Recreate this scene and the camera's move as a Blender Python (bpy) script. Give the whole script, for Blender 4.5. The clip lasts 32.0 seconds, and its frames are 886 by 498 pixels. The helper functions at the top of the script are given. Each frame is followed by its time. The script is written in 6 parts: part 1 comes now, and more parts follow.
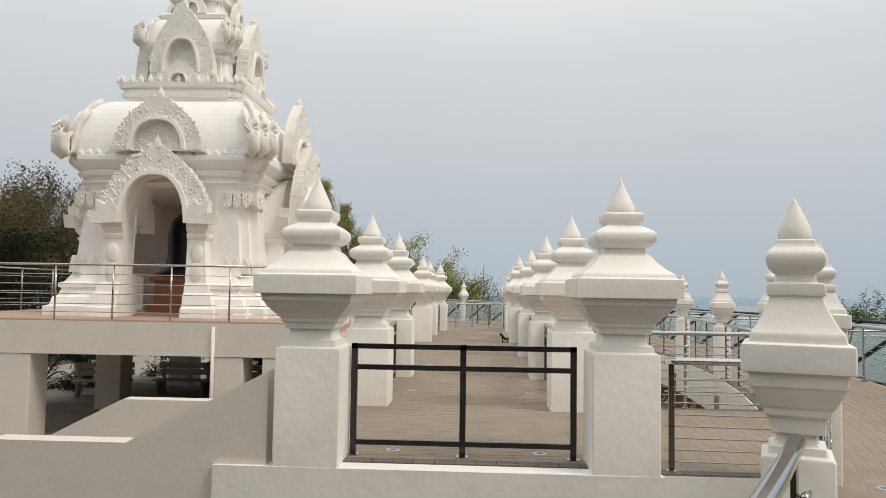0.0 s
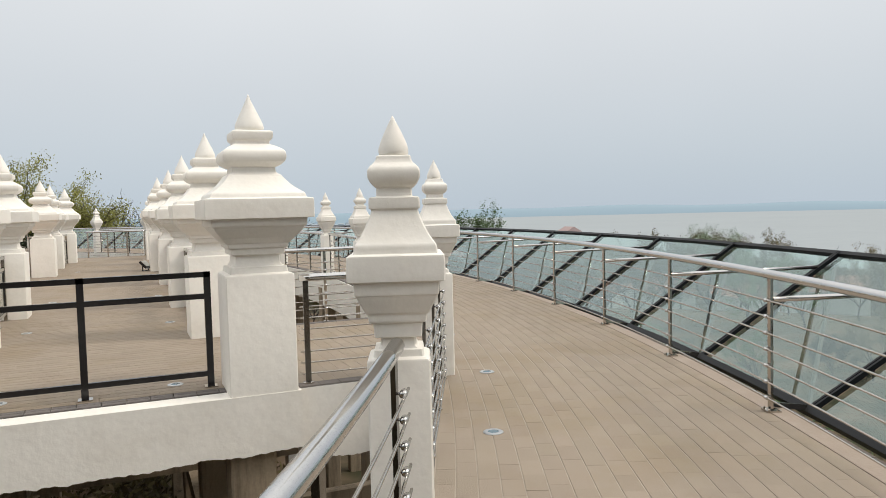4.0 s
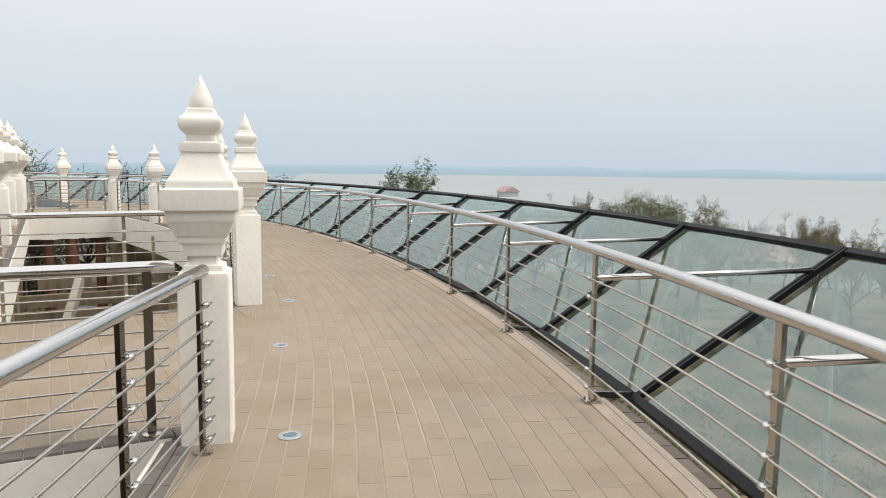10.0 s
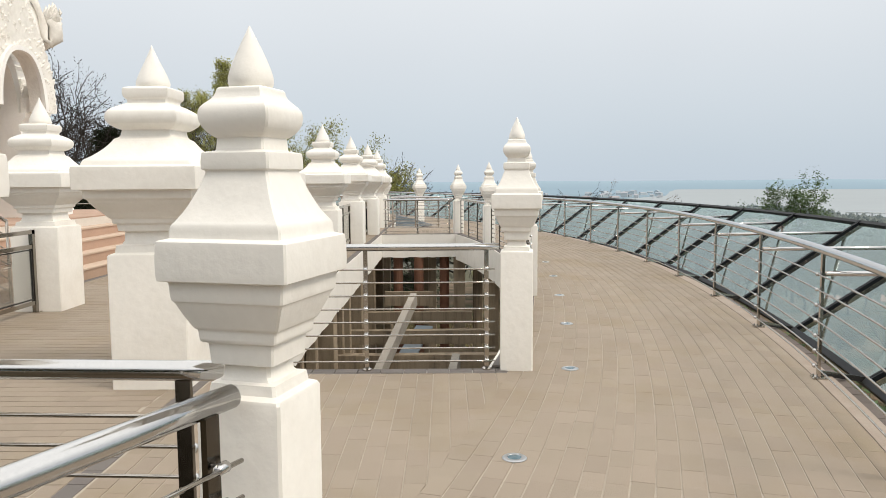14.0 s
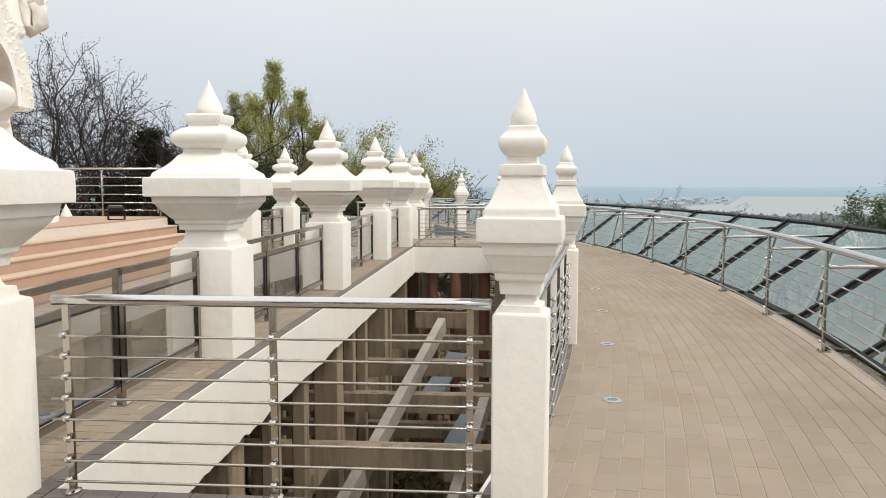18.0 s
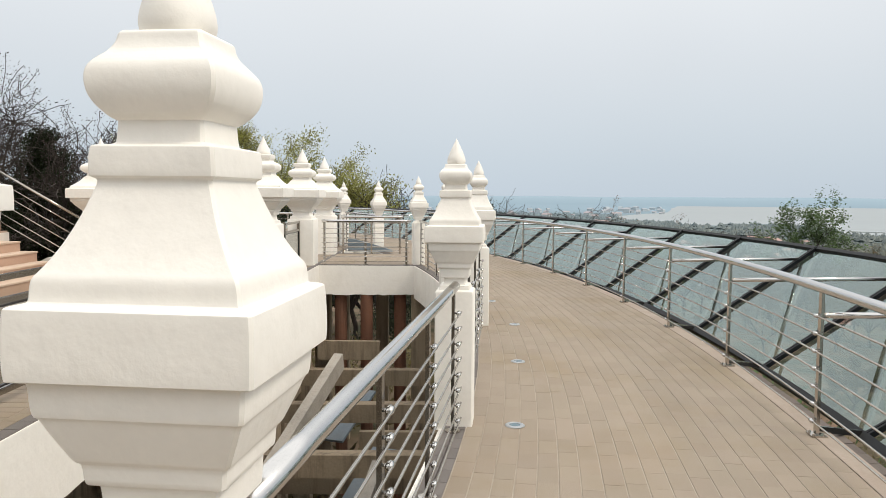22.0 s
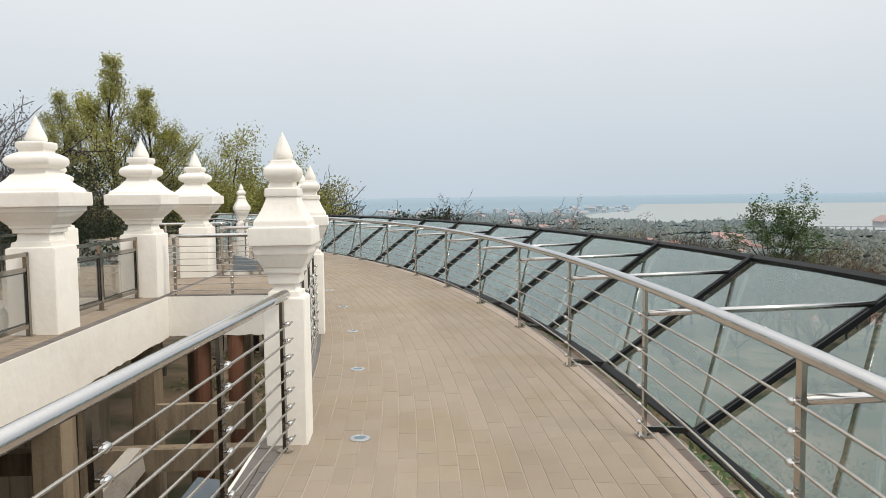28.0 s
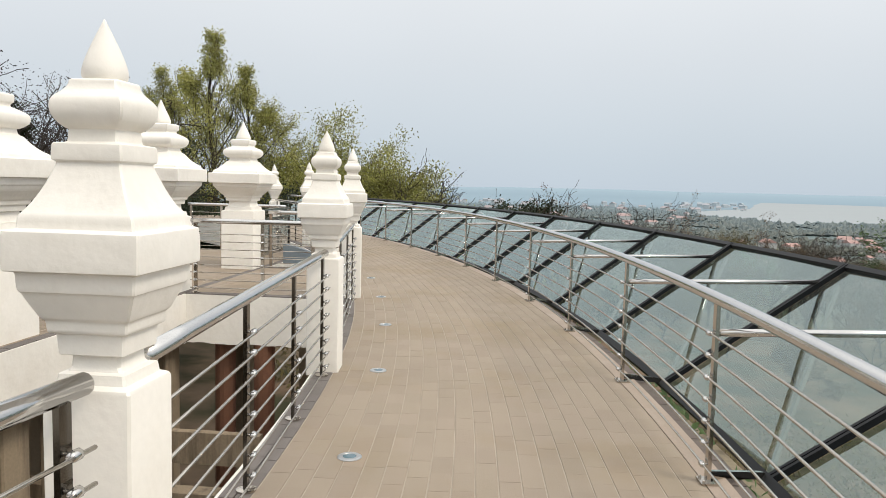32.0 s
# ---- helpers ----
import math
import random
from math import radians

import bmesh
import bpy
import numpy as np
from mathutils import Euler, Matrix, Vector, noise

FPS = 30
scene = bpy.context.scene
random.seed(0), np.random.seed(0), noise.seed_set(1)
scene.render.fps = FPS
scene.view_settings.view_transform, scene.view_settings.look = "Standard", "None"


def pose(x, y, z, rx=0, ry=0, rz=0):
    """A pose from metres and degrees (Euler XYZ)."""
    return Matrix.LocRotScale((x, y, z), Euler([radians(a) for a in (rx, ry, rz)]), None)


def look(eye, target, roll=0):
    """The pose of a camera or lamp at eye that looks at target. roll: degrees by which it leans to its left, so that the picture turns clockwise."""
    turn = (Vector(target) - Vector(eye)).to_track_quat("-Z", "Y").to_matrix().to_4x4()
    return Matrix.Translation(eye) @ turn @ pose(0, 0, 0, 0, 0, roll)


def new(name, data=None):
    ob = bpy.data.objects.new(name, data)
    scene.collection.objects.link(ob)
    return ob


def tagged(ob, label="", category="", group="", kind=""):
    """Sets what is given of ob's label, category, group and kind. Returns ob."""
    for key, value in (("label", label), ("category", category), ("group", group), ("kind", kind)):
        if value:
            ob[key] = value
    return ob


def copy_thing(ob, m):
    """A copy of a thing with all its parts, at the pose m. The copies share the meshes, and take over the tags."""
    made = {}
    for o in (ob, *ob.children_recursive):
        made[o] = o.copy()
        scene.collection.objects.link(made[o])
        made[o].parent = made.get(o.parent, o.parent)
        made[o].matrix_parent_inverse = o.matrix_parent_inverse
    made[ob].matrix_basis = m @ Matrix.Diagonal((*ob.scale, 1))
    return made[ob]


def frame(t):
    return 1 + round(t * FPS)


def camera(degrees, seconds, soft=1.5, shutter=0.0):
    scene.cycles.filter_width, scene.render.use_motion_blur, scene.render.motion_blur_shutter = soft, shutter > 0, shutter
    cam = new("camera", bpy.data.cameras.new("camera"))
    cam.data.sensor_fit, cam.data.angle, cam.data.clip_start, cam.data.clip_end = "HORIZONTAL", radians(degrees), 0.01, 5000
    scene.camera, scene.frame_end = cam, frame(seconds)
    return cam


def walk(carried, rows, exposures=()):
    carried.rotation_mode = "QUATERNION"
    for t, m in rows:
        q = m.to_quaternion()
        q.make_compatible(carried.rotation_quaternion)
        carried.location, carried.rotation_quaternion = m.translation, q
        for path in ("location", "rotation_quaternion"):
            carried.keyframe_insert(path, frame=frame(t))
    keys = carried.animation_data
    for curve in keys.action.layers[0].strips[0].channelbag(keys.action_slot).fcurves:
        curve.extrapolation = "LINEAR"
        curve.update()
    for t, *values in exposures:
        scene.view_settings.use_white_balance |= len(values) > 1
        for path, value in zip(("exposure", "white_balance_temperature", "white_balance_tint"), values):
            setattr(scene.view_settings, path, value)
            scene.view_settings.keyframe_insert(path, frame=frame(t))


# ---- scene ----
import itertools

cam = camera(61.71, 32.0, soft=0.7)
PATH = [
    (0, (1.750, 0.756, 1.648), (1.6429, 2.7496, 1.7595), 0.86),
    (0.5, (1.750, 0.737, 1.657), (1.6448, 2.7312, 1.7728), 0.94),
    (1, (1.755, 0.721, 1.659), (1.6284, 2.7093, 1.8359), 0.98),
    (1.5, (1.775, 0.729, 1.657), (1.6826, 2.7200, 1.8177), 0.94),
    (2, (1.823, 0.757, 1.659), (2.1265, 2.7318, 1.7517), 0.21),
    (2.5, (1.862, 0.784, 1.654), (2.5540, 2.6605, 1.6534), -0.47),
    (3, (1.896, 0.796, 1.652), (2.6656, 2.6412, 1.5984), -1.08),
    (3.5, (1.918, 0.810, 1.652), (2.6994, 2.6496, 1.5894), -1.44),
    (4, (1.961, 0.841, 1.644), (2.7480, 2.6761, 1.5351), -1.52),
    (4.5, (2.087, 0.920, 1.631), (2.9561, 2.7095, 1.4281), -1.66),
    (6.5, (2.614, 1.496, 1.591), (3.5252, 3.2521, 1.2975), -1.18),
    (7, (2.850, 1.717, 1.594), (3.7318, 3.4823, 1.2676), -0.30),
    (7.5, (3.030, 2.007, 1.604), (3.9004, 3.7774, 1.2737), -0.33),
    (8, (3.222, 2.261, 1.606), (4.1173, 4.0226, 1.2957), -0.82),
    (8.5, (3.434, 2.464, 1.610), (4.3212, 4.2306, 1.3033), 0.25),
    (9, (3.627, 2.770, 1.625), (4.5508, 4.5159, 1.3141), 1.15),
    (9.5, (3.808, 2.991, 1.633), (4.8421, 4.6829, 1.3703), 0.13),
    (10, (4.011, 3.189, 1.638), (4.9425, 4.9441, 1.4110), 0.62),
    (10.5, (4.181, 3.429, 1.635), (4.8695, 5.2904, 1.3887), 0.66),
    (11, (4.312, 3.708, 1.648), (4.8147, 5.6305, 1.4211), 0.37),
    (11.5, (4.490, 3.978, 1.654), (4.7958, 5.9415, 1.4315), -0.46),
    (12, (4.699, 4.211, 1.657), (4.9333, 6.1868, 1.4510), -0.23),
    (12.5, (4.853, 4.492, 1.658), (5.1184, 6.4646, 1.4656), -0.27),
    (13, (5.054, 4.764, 1.650), (5.3140, 6.7398, 1.4756), -1.21),
    (13.5, (5.235, 5.001, 1.655), (5.3567, 6.9887, 1.4698), -0.85),
    (14, (5.386, 5.341, 1.658), (5.3796, 7.3322, 1.4726), -0.38),
    (14.5, (5.506, 5.623, 1.664), (5.4544, 7.6154, 1.4936), -1.14),
    (16.5, (5.856, 6.887, 1.701), (5.7451, 8.8742, 1.5047), -0.39),
    (17, (5.890, 7.215, 1.695), (5.6750, 9.1942, 1.5059), 0.14),
    (17.5, (5.876, 7.574, 1.701), (5.7220, 9.5615, 1.5352), 0.49),
    (18, (5.921, 7.921, 1.700), (5.7536, 9.9066, 1.5274), 0.04),
    (18.5, (5.974, 8.190, 1.698), (5.7302, 10.1678, 1.5253), -0.03),
    (19, (5.987, 8.512, 1.701), (5.8060, 10.4976, 1.5391), -0.13),
    (19.5, (6.060, 8.798, 1.696), (5.9873, 10.7891, 1.5236), -0.58),
    (20, (6.191, 9.098, 1.701), (6.0962, 11.0880, 1.5293), -0.06),
    (20.5, (6.259, 9.443, 1.707), (6.2307, 11.4376, 1.5555), 0.48),
    (21, (6.355, 9.823, 1.713), (6.4409, 11.8165, 1.5704), -0.04),
    (21.5, (6.456, 10.106, 1.730), (6.4035, 12.1007, 1.5907), -0.25),
    (22, (6.499, 10.444, 1.722), (6.4882, 12.4382, 1.5733), 0.35),
    (22.5, (6.566, 10.804, 1.709), (6.6036, 12.7985, 1.5592), -0.33),
    (23, (6.661, 11.124, 1.711), (6.5715, 13.1175, 1.5699), -0.37),
    (23.5, (6.735, 11.476, 1.711), (6.5859, 13.4657, 1.5781), 0.26),
    (24, (6.882, 11.862, 1.702), (6.9400, 13.8574, 1.5784), -0.19),
    (24.5, (7.042, 12.221, 1.696), (7.2337, 14.2078, 1.5770), 0.50),
    (25, (7.188, 12.647, 1.690), (7.5382, 14.6113, 1.5507), 1.50),
    (25.5, (7.310, 12.992, 1.685), (7.6628, 14.9538, 1.5203), 0.09),
    (27.5, (7.754, 14.601, 1.697), (7.8718, 16.5901, 1.5277), 0.05),
    (28, (7.813, 15.009, 1.708), (7.8868, 17.0021, 1.5644), -0.70),
    (28.5, (7.913, 15.351, 1.707), (7.9667, 17.3464, 1.5749), -1.23),
    (29, (7.979, 15.701, 1.702), (7.9865, 17.6967, 1.5716), -0.37),
    (29.5, (8.035, 16.079, 1.705), (8.0840, 18.0764, 1.6136), -0.11),
    (30, (8.132, 16.421, 1.698), (8.1972, 18.4180, 1.6004), -0.08),
    (30.5, (8.189, 16.741, 1.686), (8.1767, 18.7368, 1.5615), 0.64),
    (31, (8.219, 17.160, 1.678), (8.1868, 19.1548, 1.5438), 0.13),
    (31.5, (8.247, 17.542, 1.675), (8.1685, 19.5344, 1.5244), 0.51),
    (32, (8.206, 17.976, 1.676), (8.0029, 19.9576, 1.4998), 1.44),
]
walk(cam, [(t, look(eye, target, roll)) for t, eye, target, roll in PATH], exposures=((0.0, -0.36), (1.5, -0.36), (2.2, -0.33), (3.0, -0.39), (4.0, -0.13), (5.5, 0.03), (7.0, 0.12), (9.0, 0.05), (11.0, 0.10), (13.0, 0.0), (32.0, 0.0)))

# ---------------------------------------------------------------- world, sun
SUN_EL, SUN_AZ = radians(48), radians(115)   # azimuth clockwise from +y
world = bpy.data.worlds.new("hazy_sky")
scene.world = world
world.use_nodes = True
wn, wl = world.node_tree.nodes, world.node_tree.links
wn.clear()
w_out = wn.new("ShaderNodeOutputWorld")
w_bg = wn.new("ShaderNodeBackground")
w_sky = wn.new("ShaderNodeTexSky")
w_sky.sky_type = "NISHITA"
w_sky.sun_disc = False
w_sky.sun_elevation, w_sky.sun_rotation = SUN_EL, SUN_AZ
w_sky.air_density, w_sky.dust_density, w_sky.ozone_density = 1.0, 4.0, 1.0
w_dim = wn.new("ShaderNodeMix"); w_dim.data_type = "RGBA"; w_dim.blend_type = "MULTIPLY"
w_dim.inputs[0].default_value = 1.0
w_dim.inputs[7].default_value = (0.075, 0.075, 0.075, 1)
wl.new(w_sky.outputs[0], w_dim.inputs[6])
w_co = wn.new("ShaderNodeTexCoord")
w_sep = wn.new("ShaderNodeSeparateXYZ")
wl.new(w_co.outputs["Generated"], w_sep.inputs[0])
w_ramp = wn.new("ShaderNodeValToRGB")
cr = w_ramp.color_ramp
cr.elements[0].position, cr.elements[0].color = 0.0, (0.612, 0.70, 0.785, 1)
cr.elements[1].position, cr.elements[1].color = 0.62, (1.55, 1.55, 1.52, 1)
e = cr.elements.new(0.04); e.color = (0.642, 0.725, 0.80, 1)
e = cr.elements.new(0.16); e.color = (0.762, 0.81, 0.855, 1)
e = cr.elements.new(0.30); e.color = (0.912, 0.935, 0.955, 1)
wl.new(w_sep.outputs[2], w_ramp.inputs[0])
# faint cloud veil
w_noise = wn.new("ShaderNodeTexNoise")
w_noise.inputs["Scale"].default_value, w_noise.inputs["Detail"].default_value = 1.6, 3.0
wl.new(w_co.outputs["Generated"], w_noise.inputs["Vector"])
w_veil = wn.new("ShaderNodeMapRange")
w_veil.inputs[1].default_value, w_veil.inputs[2].default_value = 0.3, 0.7
w_veil.inputs[3].default_value, w_veil.inputs[4].default_value = 0.965, 1.035
wl.new(w_noise.outputs[0], w_veil.inputs[0])
w_mul = wn.new("ShaderNodeVectorMath"); w_mul.operation = "SCALE"
wl.new(w_ramp.outputs[0], w_mul.inputs[0]); wl.new(w_veil.outputs[0], w_mul.inputs[3])
w_mix = wn.new("ShaderNodeMix"); w_mix.data_type = "RGBA"
w_mix.inputs[0].default_value = 0.90
wl.new(w_dim.outputs[2], w_mix.inputs[6]); wl.new(w_mul.outputs[0], w_mix.inputs[7])
wl.new(w_mix.outputs[2], w_bg.inputs[0])
w_bg.inputs[1].default_value = 1.0
wl.new(w_bg.outputs[0], w_out.inputs[0])
sun = new("sun", bpy.data.lights.new("sun", "SUN"))
sun.data.energy, sun.data.angle, sun.data.color = 1.6, radians(14), (1.0, 0.90, 0.76)
sun.matrix_world = look((0, 0, 60), (0 - math.sin(SUN_AZ) * math.cos(SUN_EL), 0 - math.cos(SUN_AZ) * math.cos(SUN_EL), 60 - math.sin(SUN_EL)))

# ---------------------------------------------------------------- materials


def mat(name, col, rough=0.6, metal=0.0, var=0.12, scale=3.0, fine=60.0, bump=0.0, bump_scale=40.0, stain=None, stain_amt=0.0, stain_scale=1.2, spec=0.5, piece=0.0, streak=1.0):
    """A surface with broad and fine variation, stains of a second colour and relief; piece: spread of tone from piece to piece."""
    m = bpy.data.materials.new(name)
    m.use_nodes = True
    n, l = m.node_tree.nodes, m.node_tree.links
    b = n["Principled BSDF"]
    b.inputs["Roughness"].default_value, b.inputs["Metallic"].default_value = rough, metal
    b.inputs["Specular IOR Level"].default_value = spec
    co = n.new("ShaderNodeTexCoord")
    geo = n.new("ShaderNodeNewGeometry")
    pos = geo.outputs["Position"]
    big = n.new("ShaderNodeTexNoise"); big.inputs["Scale"].default_value, big.inputs["Detail"].default_value = scale, 4
    small = n.new("ShaderNodeTexNoise"); small.inputs["Scale"].default_value, small.inputs["Detail"].default_value = fine, 3
    l.new(pos, big.inputs["Vector"]); l.new(pos, small.inputs["Vector"])
    add = n.new("ShaderNodeMath"); add.operation = "ADD"
    l.new(big.outputs[0], add.inputs[0]); l.new(small.outputs[0], add.inputs[1])
    rng = n.new("ShaderNodeMapRange")
    rng.inputs[1].default_value, rng.inputs[2].default_value = 0.6, 1.4
    rng.inputs[3].default_value, rng.inputs[4].default_value = 1 - var, 1 + var
    l.new(add.outputs[0], rng.inputs[0])
    src = None
    if stain:
        mixc = n.new("ShaderNodeMix"); mixc.data_type = "RGBA"
        mixc.inputs[6].default_value, mixc.inputs[7].default_value = (*col, 1), (*stain, 1)
        st = n.new("ShaderNodeTexNoise"); st.inputs["Scale"].default_value, st.inputs["Detail"].default_value = stain_scale, 8
        st.inputs["Roughness"].default_value = 0.65
        sv = n.new("ShaderNodeVectorMath"); sv.operation = "MULTIPLY"; sv.inputs[1].default_value = (1, 1, streak)
        l.new(pos, sv.inputs[0]); l.new(sv.outputs[0], st.inputs["Vector"])
        sr = n.new("ShaderNodeMapRange")
        sr.inputs[1].default_value, sr.inputs[2].default_value = 0.48, 0.72
        sr.inputs[3].default_value, sr.inputs[4].default_value = 0.0, stain_amt
        l.new(st.outputs[0], sr.inputs[0]); l.new(sr.outputs[0], mixc.inputs[0])
        src = mixc.outputs[2]
    mul = n.new("ShaderNodeVectorMath"); mul.operation = "SCALE"
    if src:
        l.new(src, mul.inputs[0])
    else:
        mul.inputs[0].default_value = col
    l.new(rng.outputs[0], mul.inputs[3])
    out = mul.outputs[0]
    if piece:
        oi = n.new("ShaderNodeObjectInfo")
        s2 = n.new("ShaderNodeMath"); s2.operation = "ADD"
        l.new(geo.outputs["Random Per Island"], s2.inputs[0]); l.new(oi.outputs["Random"], s2.inputs[1])
        fr = n.new("ShaderNodeMath"); fr.operation = "FRACT"
        l.new(s2.outputs[0], fr.inputs[0])
        hsv = n.new("ShaderNodeHueSaturation")
        vr = n.new("ShaderNodeMapRange"); vr.inputs[3].default_value, vr.inputs[4].default_value = 1 - piece, 1 + piece
        l.new(fr.outputs[0], vr.inputs[0]); l.new(vr.outputs[0], hsv.inputs["Value"])
        f7 = n.new("ShaderNodeMath"); f7.operation = "MULTIPLY"; f7.inputs[1].default_value = 7.31
        l.new(fr.outputs[0], f7.inputs[0])
        f8 = n.new("ShaderNodeMath"); f8.operation = "FRACT"
        l.new(f7.outputs[0], f8.inputs[0])
        hr = n.new("ShaderNodeMapRange"); hr.inputs[3].default_value, hr.inputs[4].default_value = 0.5 - piece * 0.06, 0.5 + piece * 0.06
        l.new(f8.outputs[0], hr.inputs[0]); l.new(hr.outputs[0], hsv.inputs["Hue"])
        l.new(out, hsv.inputs["Color"])
        out = hsv.outputs[0]
    l.new(out, b.inputs["Base Color"])
    if bump:
        bn = n.new("ShaderNodeTexNoise"); bn.inputs["Scale"].default_value, bn.inputs["Detail"].default_value = bump_scale, 6
        l.new(pos, bn.inputs["Vector"])
        bp = n.new("ShaderNodeBump"); bp.inputs["Strength"].default_value, bp.inputs["Distance"].default_value = bump, 0.02
        l.new(bn.outputs[0], bp.inputs["Height"]); l.new(bp.outputs[0], b.inputs["Normal"])
    if metal > 0.5 or rough < 0.5:
        rr = n.new("ShaderNodeMapRange")
        rr.inputs[3].default_value, rr.inputs[4].default_value = max(0.04, rough - 0.08), rough + 0.1
        l.new(small.outputs[0], rr.inputs[0]); l.new(rr.outputs[0], b.inputs["Roughness"])
    return m


WHITE = mat("white_paint", (0.85, 0.818, 0.762), 0.62, var=0.035, scale=1.3, fine=25, bump=0.32, bump_scale=9, stain=(0.62, 0.57, 0.49), stain_amt=0.30, stain_scale=1.6)
SHRINE = mat("fresh_white_stucco", (0.91, 0.885, 0.845), 0.62, var=0.03, scale=1.3, fine=25, bump=0.25, bump_scale=9, stain=(0.72, 0.67, 0.60), stain_amt=0.25, stain_scale=1.6)
CARVED = mat("carved_white_plaster", (0.85, 0.815, 0.755), 0.75, var=0.05, scale=3, fine=40, bump=0.6, bump_scale=22, stain=(0.55, 0.50, 0.43), stain_amt=0.4, stain_scale=5)
STEEL = mat("stainless_steel", (0.50, 0.465, 0.42), 0.12, 1.0, var=0.05, scale=6, fine=90)
# dark surroundings mirrored in the inner posts, put into the base colour
DARKSTEEL = mat("dark_reflecting_steel", (0.15, 0.138, 0.122), 0.14, 1.0, var=0.12, scale=6, fine=70)
# polished fence bars, their dark reflections worked into a browner base colour
BROWNSTEEL = mat("brown_reflecting_steel", (0.34, 0.315, 0.28), 0.13, 1.0, var=0.15, scale=5, fine=60)
POLISHED = mat("polished_steel", (0.60, 0.59, 0.58), 0.13, 1.0, var=0.04, scale=5, fine=80)
BLACK = mat("black_coated_steel", (0.016, 0.015, 0.016), 0.16, 0.0, var=0.05, scale=3, fine=12, spec=0.5)
FRAME = mat("dark_anodised_frame", (0.008, 0.009, 0.011), 0.5, 0.0, var=0.2, scale=3, fine=50, spec=0.2)
PAVER = mat("tan_paver", (0.305, 0.252, 0.198), 0.85, var=0.06, scale=0.8, fine=150, bump=0.3, bump_scale=120, stain=(0.262, 0.205, 0.135), stain_amt=0.8, stain_scale=0.7, piece=0.055, spec=0.3)
DARKPAVER = mat("grey_edge_paver", (0.165, 0.148, 0.138), 0.85, var=0.12, scale=2, fine=120, bump=0.35, bump_scale=120, piece=0.10, spec=0.3)
GROUT = mat("sandy_grout", (0.42, 0.362, 0.295), 0.95, var=0.14, scale=4, fine=150, bump=0.3, bump_scale=150, stain=(0.30, 0.25, 0.20), stain_amt=0.8, stain_scale=1.7)
CEMENT = mat("tan_cement", (0.335, 0.272, 0.222), 0.9, var=0.10, scale=2.5, fine=60, bump=0.35, bump_scale=45, stain=(0.42, 0.365, 0.31), stain_amt=0.5, stain_scale=2.2)
KERB = mat("dark_kerb_brick", (0.135, 0.112, 0.10), 0.88, var=0.16, scale=2, fine=90, bump=0.35, bump_scale=90, piece=0.12, spec=0.3)
CONC = mat("raw_concrete", (0.31, 0.245, 0.17), 0.9, var=0.16, scale=1.1, fine=35, bump=0.3, bump_scale=18, stain=(0.085, 0.06, 0.042), stain_amt=0.85, stain_scale=4.5, streak=0.10)
CONCGREY = mat("grey_concrete", (0.34, 0.31, 0.27), 0.9, var=0.14, scale=1.3, fine=40, bump=0.5, bump_scale=20, stain=(0.17, 0.15, 0.13), stain_amt=0.6, stain_scale=1.8)
REDCOL = mat("red_oxide_column", (0.19, 0.085, 0.05), 0.8, var=0.2, scale=1.2, fine=40, bump=0.3, bump_scale=25, stain=(0.10, 0.06, 0.04), stain_amt=0.6)
GREYWALL = mat("grey_cream_wall", (0.68, 0.625, 0.56), 0.8, var=0.05, scale=1.2, fine=30, bump=0.10, bump_scale=12, stain=(0.44, 0.41, 0.36), stain_amt=0.3)
STEPTILE = mat("terracotta_step_tile", (0.46, 0.315, 0.23), 0.8, var=0.10, scale=2, fine=70, bump=0.2, bump_scale=80, piece=0.07)
STEPEDGE = mat("pale_step_nosing", (0.56, 0.43, 0.33), 0.8, var=0.10, scale=2, fine=70, bump=0.2, bump_scale=80)
BLUEROOF = mat("blue_grey_sheet", (0.20, 0.245, 0.285), 0.75, var=0.15, scale=1.5, fine=30, stain=(0.30, 0.30, 0.29), stain_amt=0.5)
STATUE = mat("dark_bronze", (0.012, 0.010, 0.010), 0.4, 0.3, var=0.2)
PLINTH = mat("ochre_plinth", (0.42, 0.21, 0.11), 0.8, var=0.1)
BARK = mat("bark", (0.042, 0.033, 0.027), 0.95, var=0.25, scale=4, fine=60, bump=0.6, bump_scale=30)
WOOD = mat("weathered_bench_wood", (0.50, 0.45, 0.37), 0.85, var=0.2, scale=3, fine=60)
LENS = mat("lamp_lens", (0.07, 0.13, 0.16), 0.15, var=0.2, scale=20, fine=90)
RIM = mat("brushed_lamp_rim", (0.46, 0.47, 0.48), 0.35, 1.0, var=0.05)
BRACE = mat("weathered_brace", (0.17, 0.15, 0.125), 0.7, var=0.15)
BACKPANEL = mat("frosted_back_panel", (0.55, 0.54, 0.50), 0.35, var=0.05)


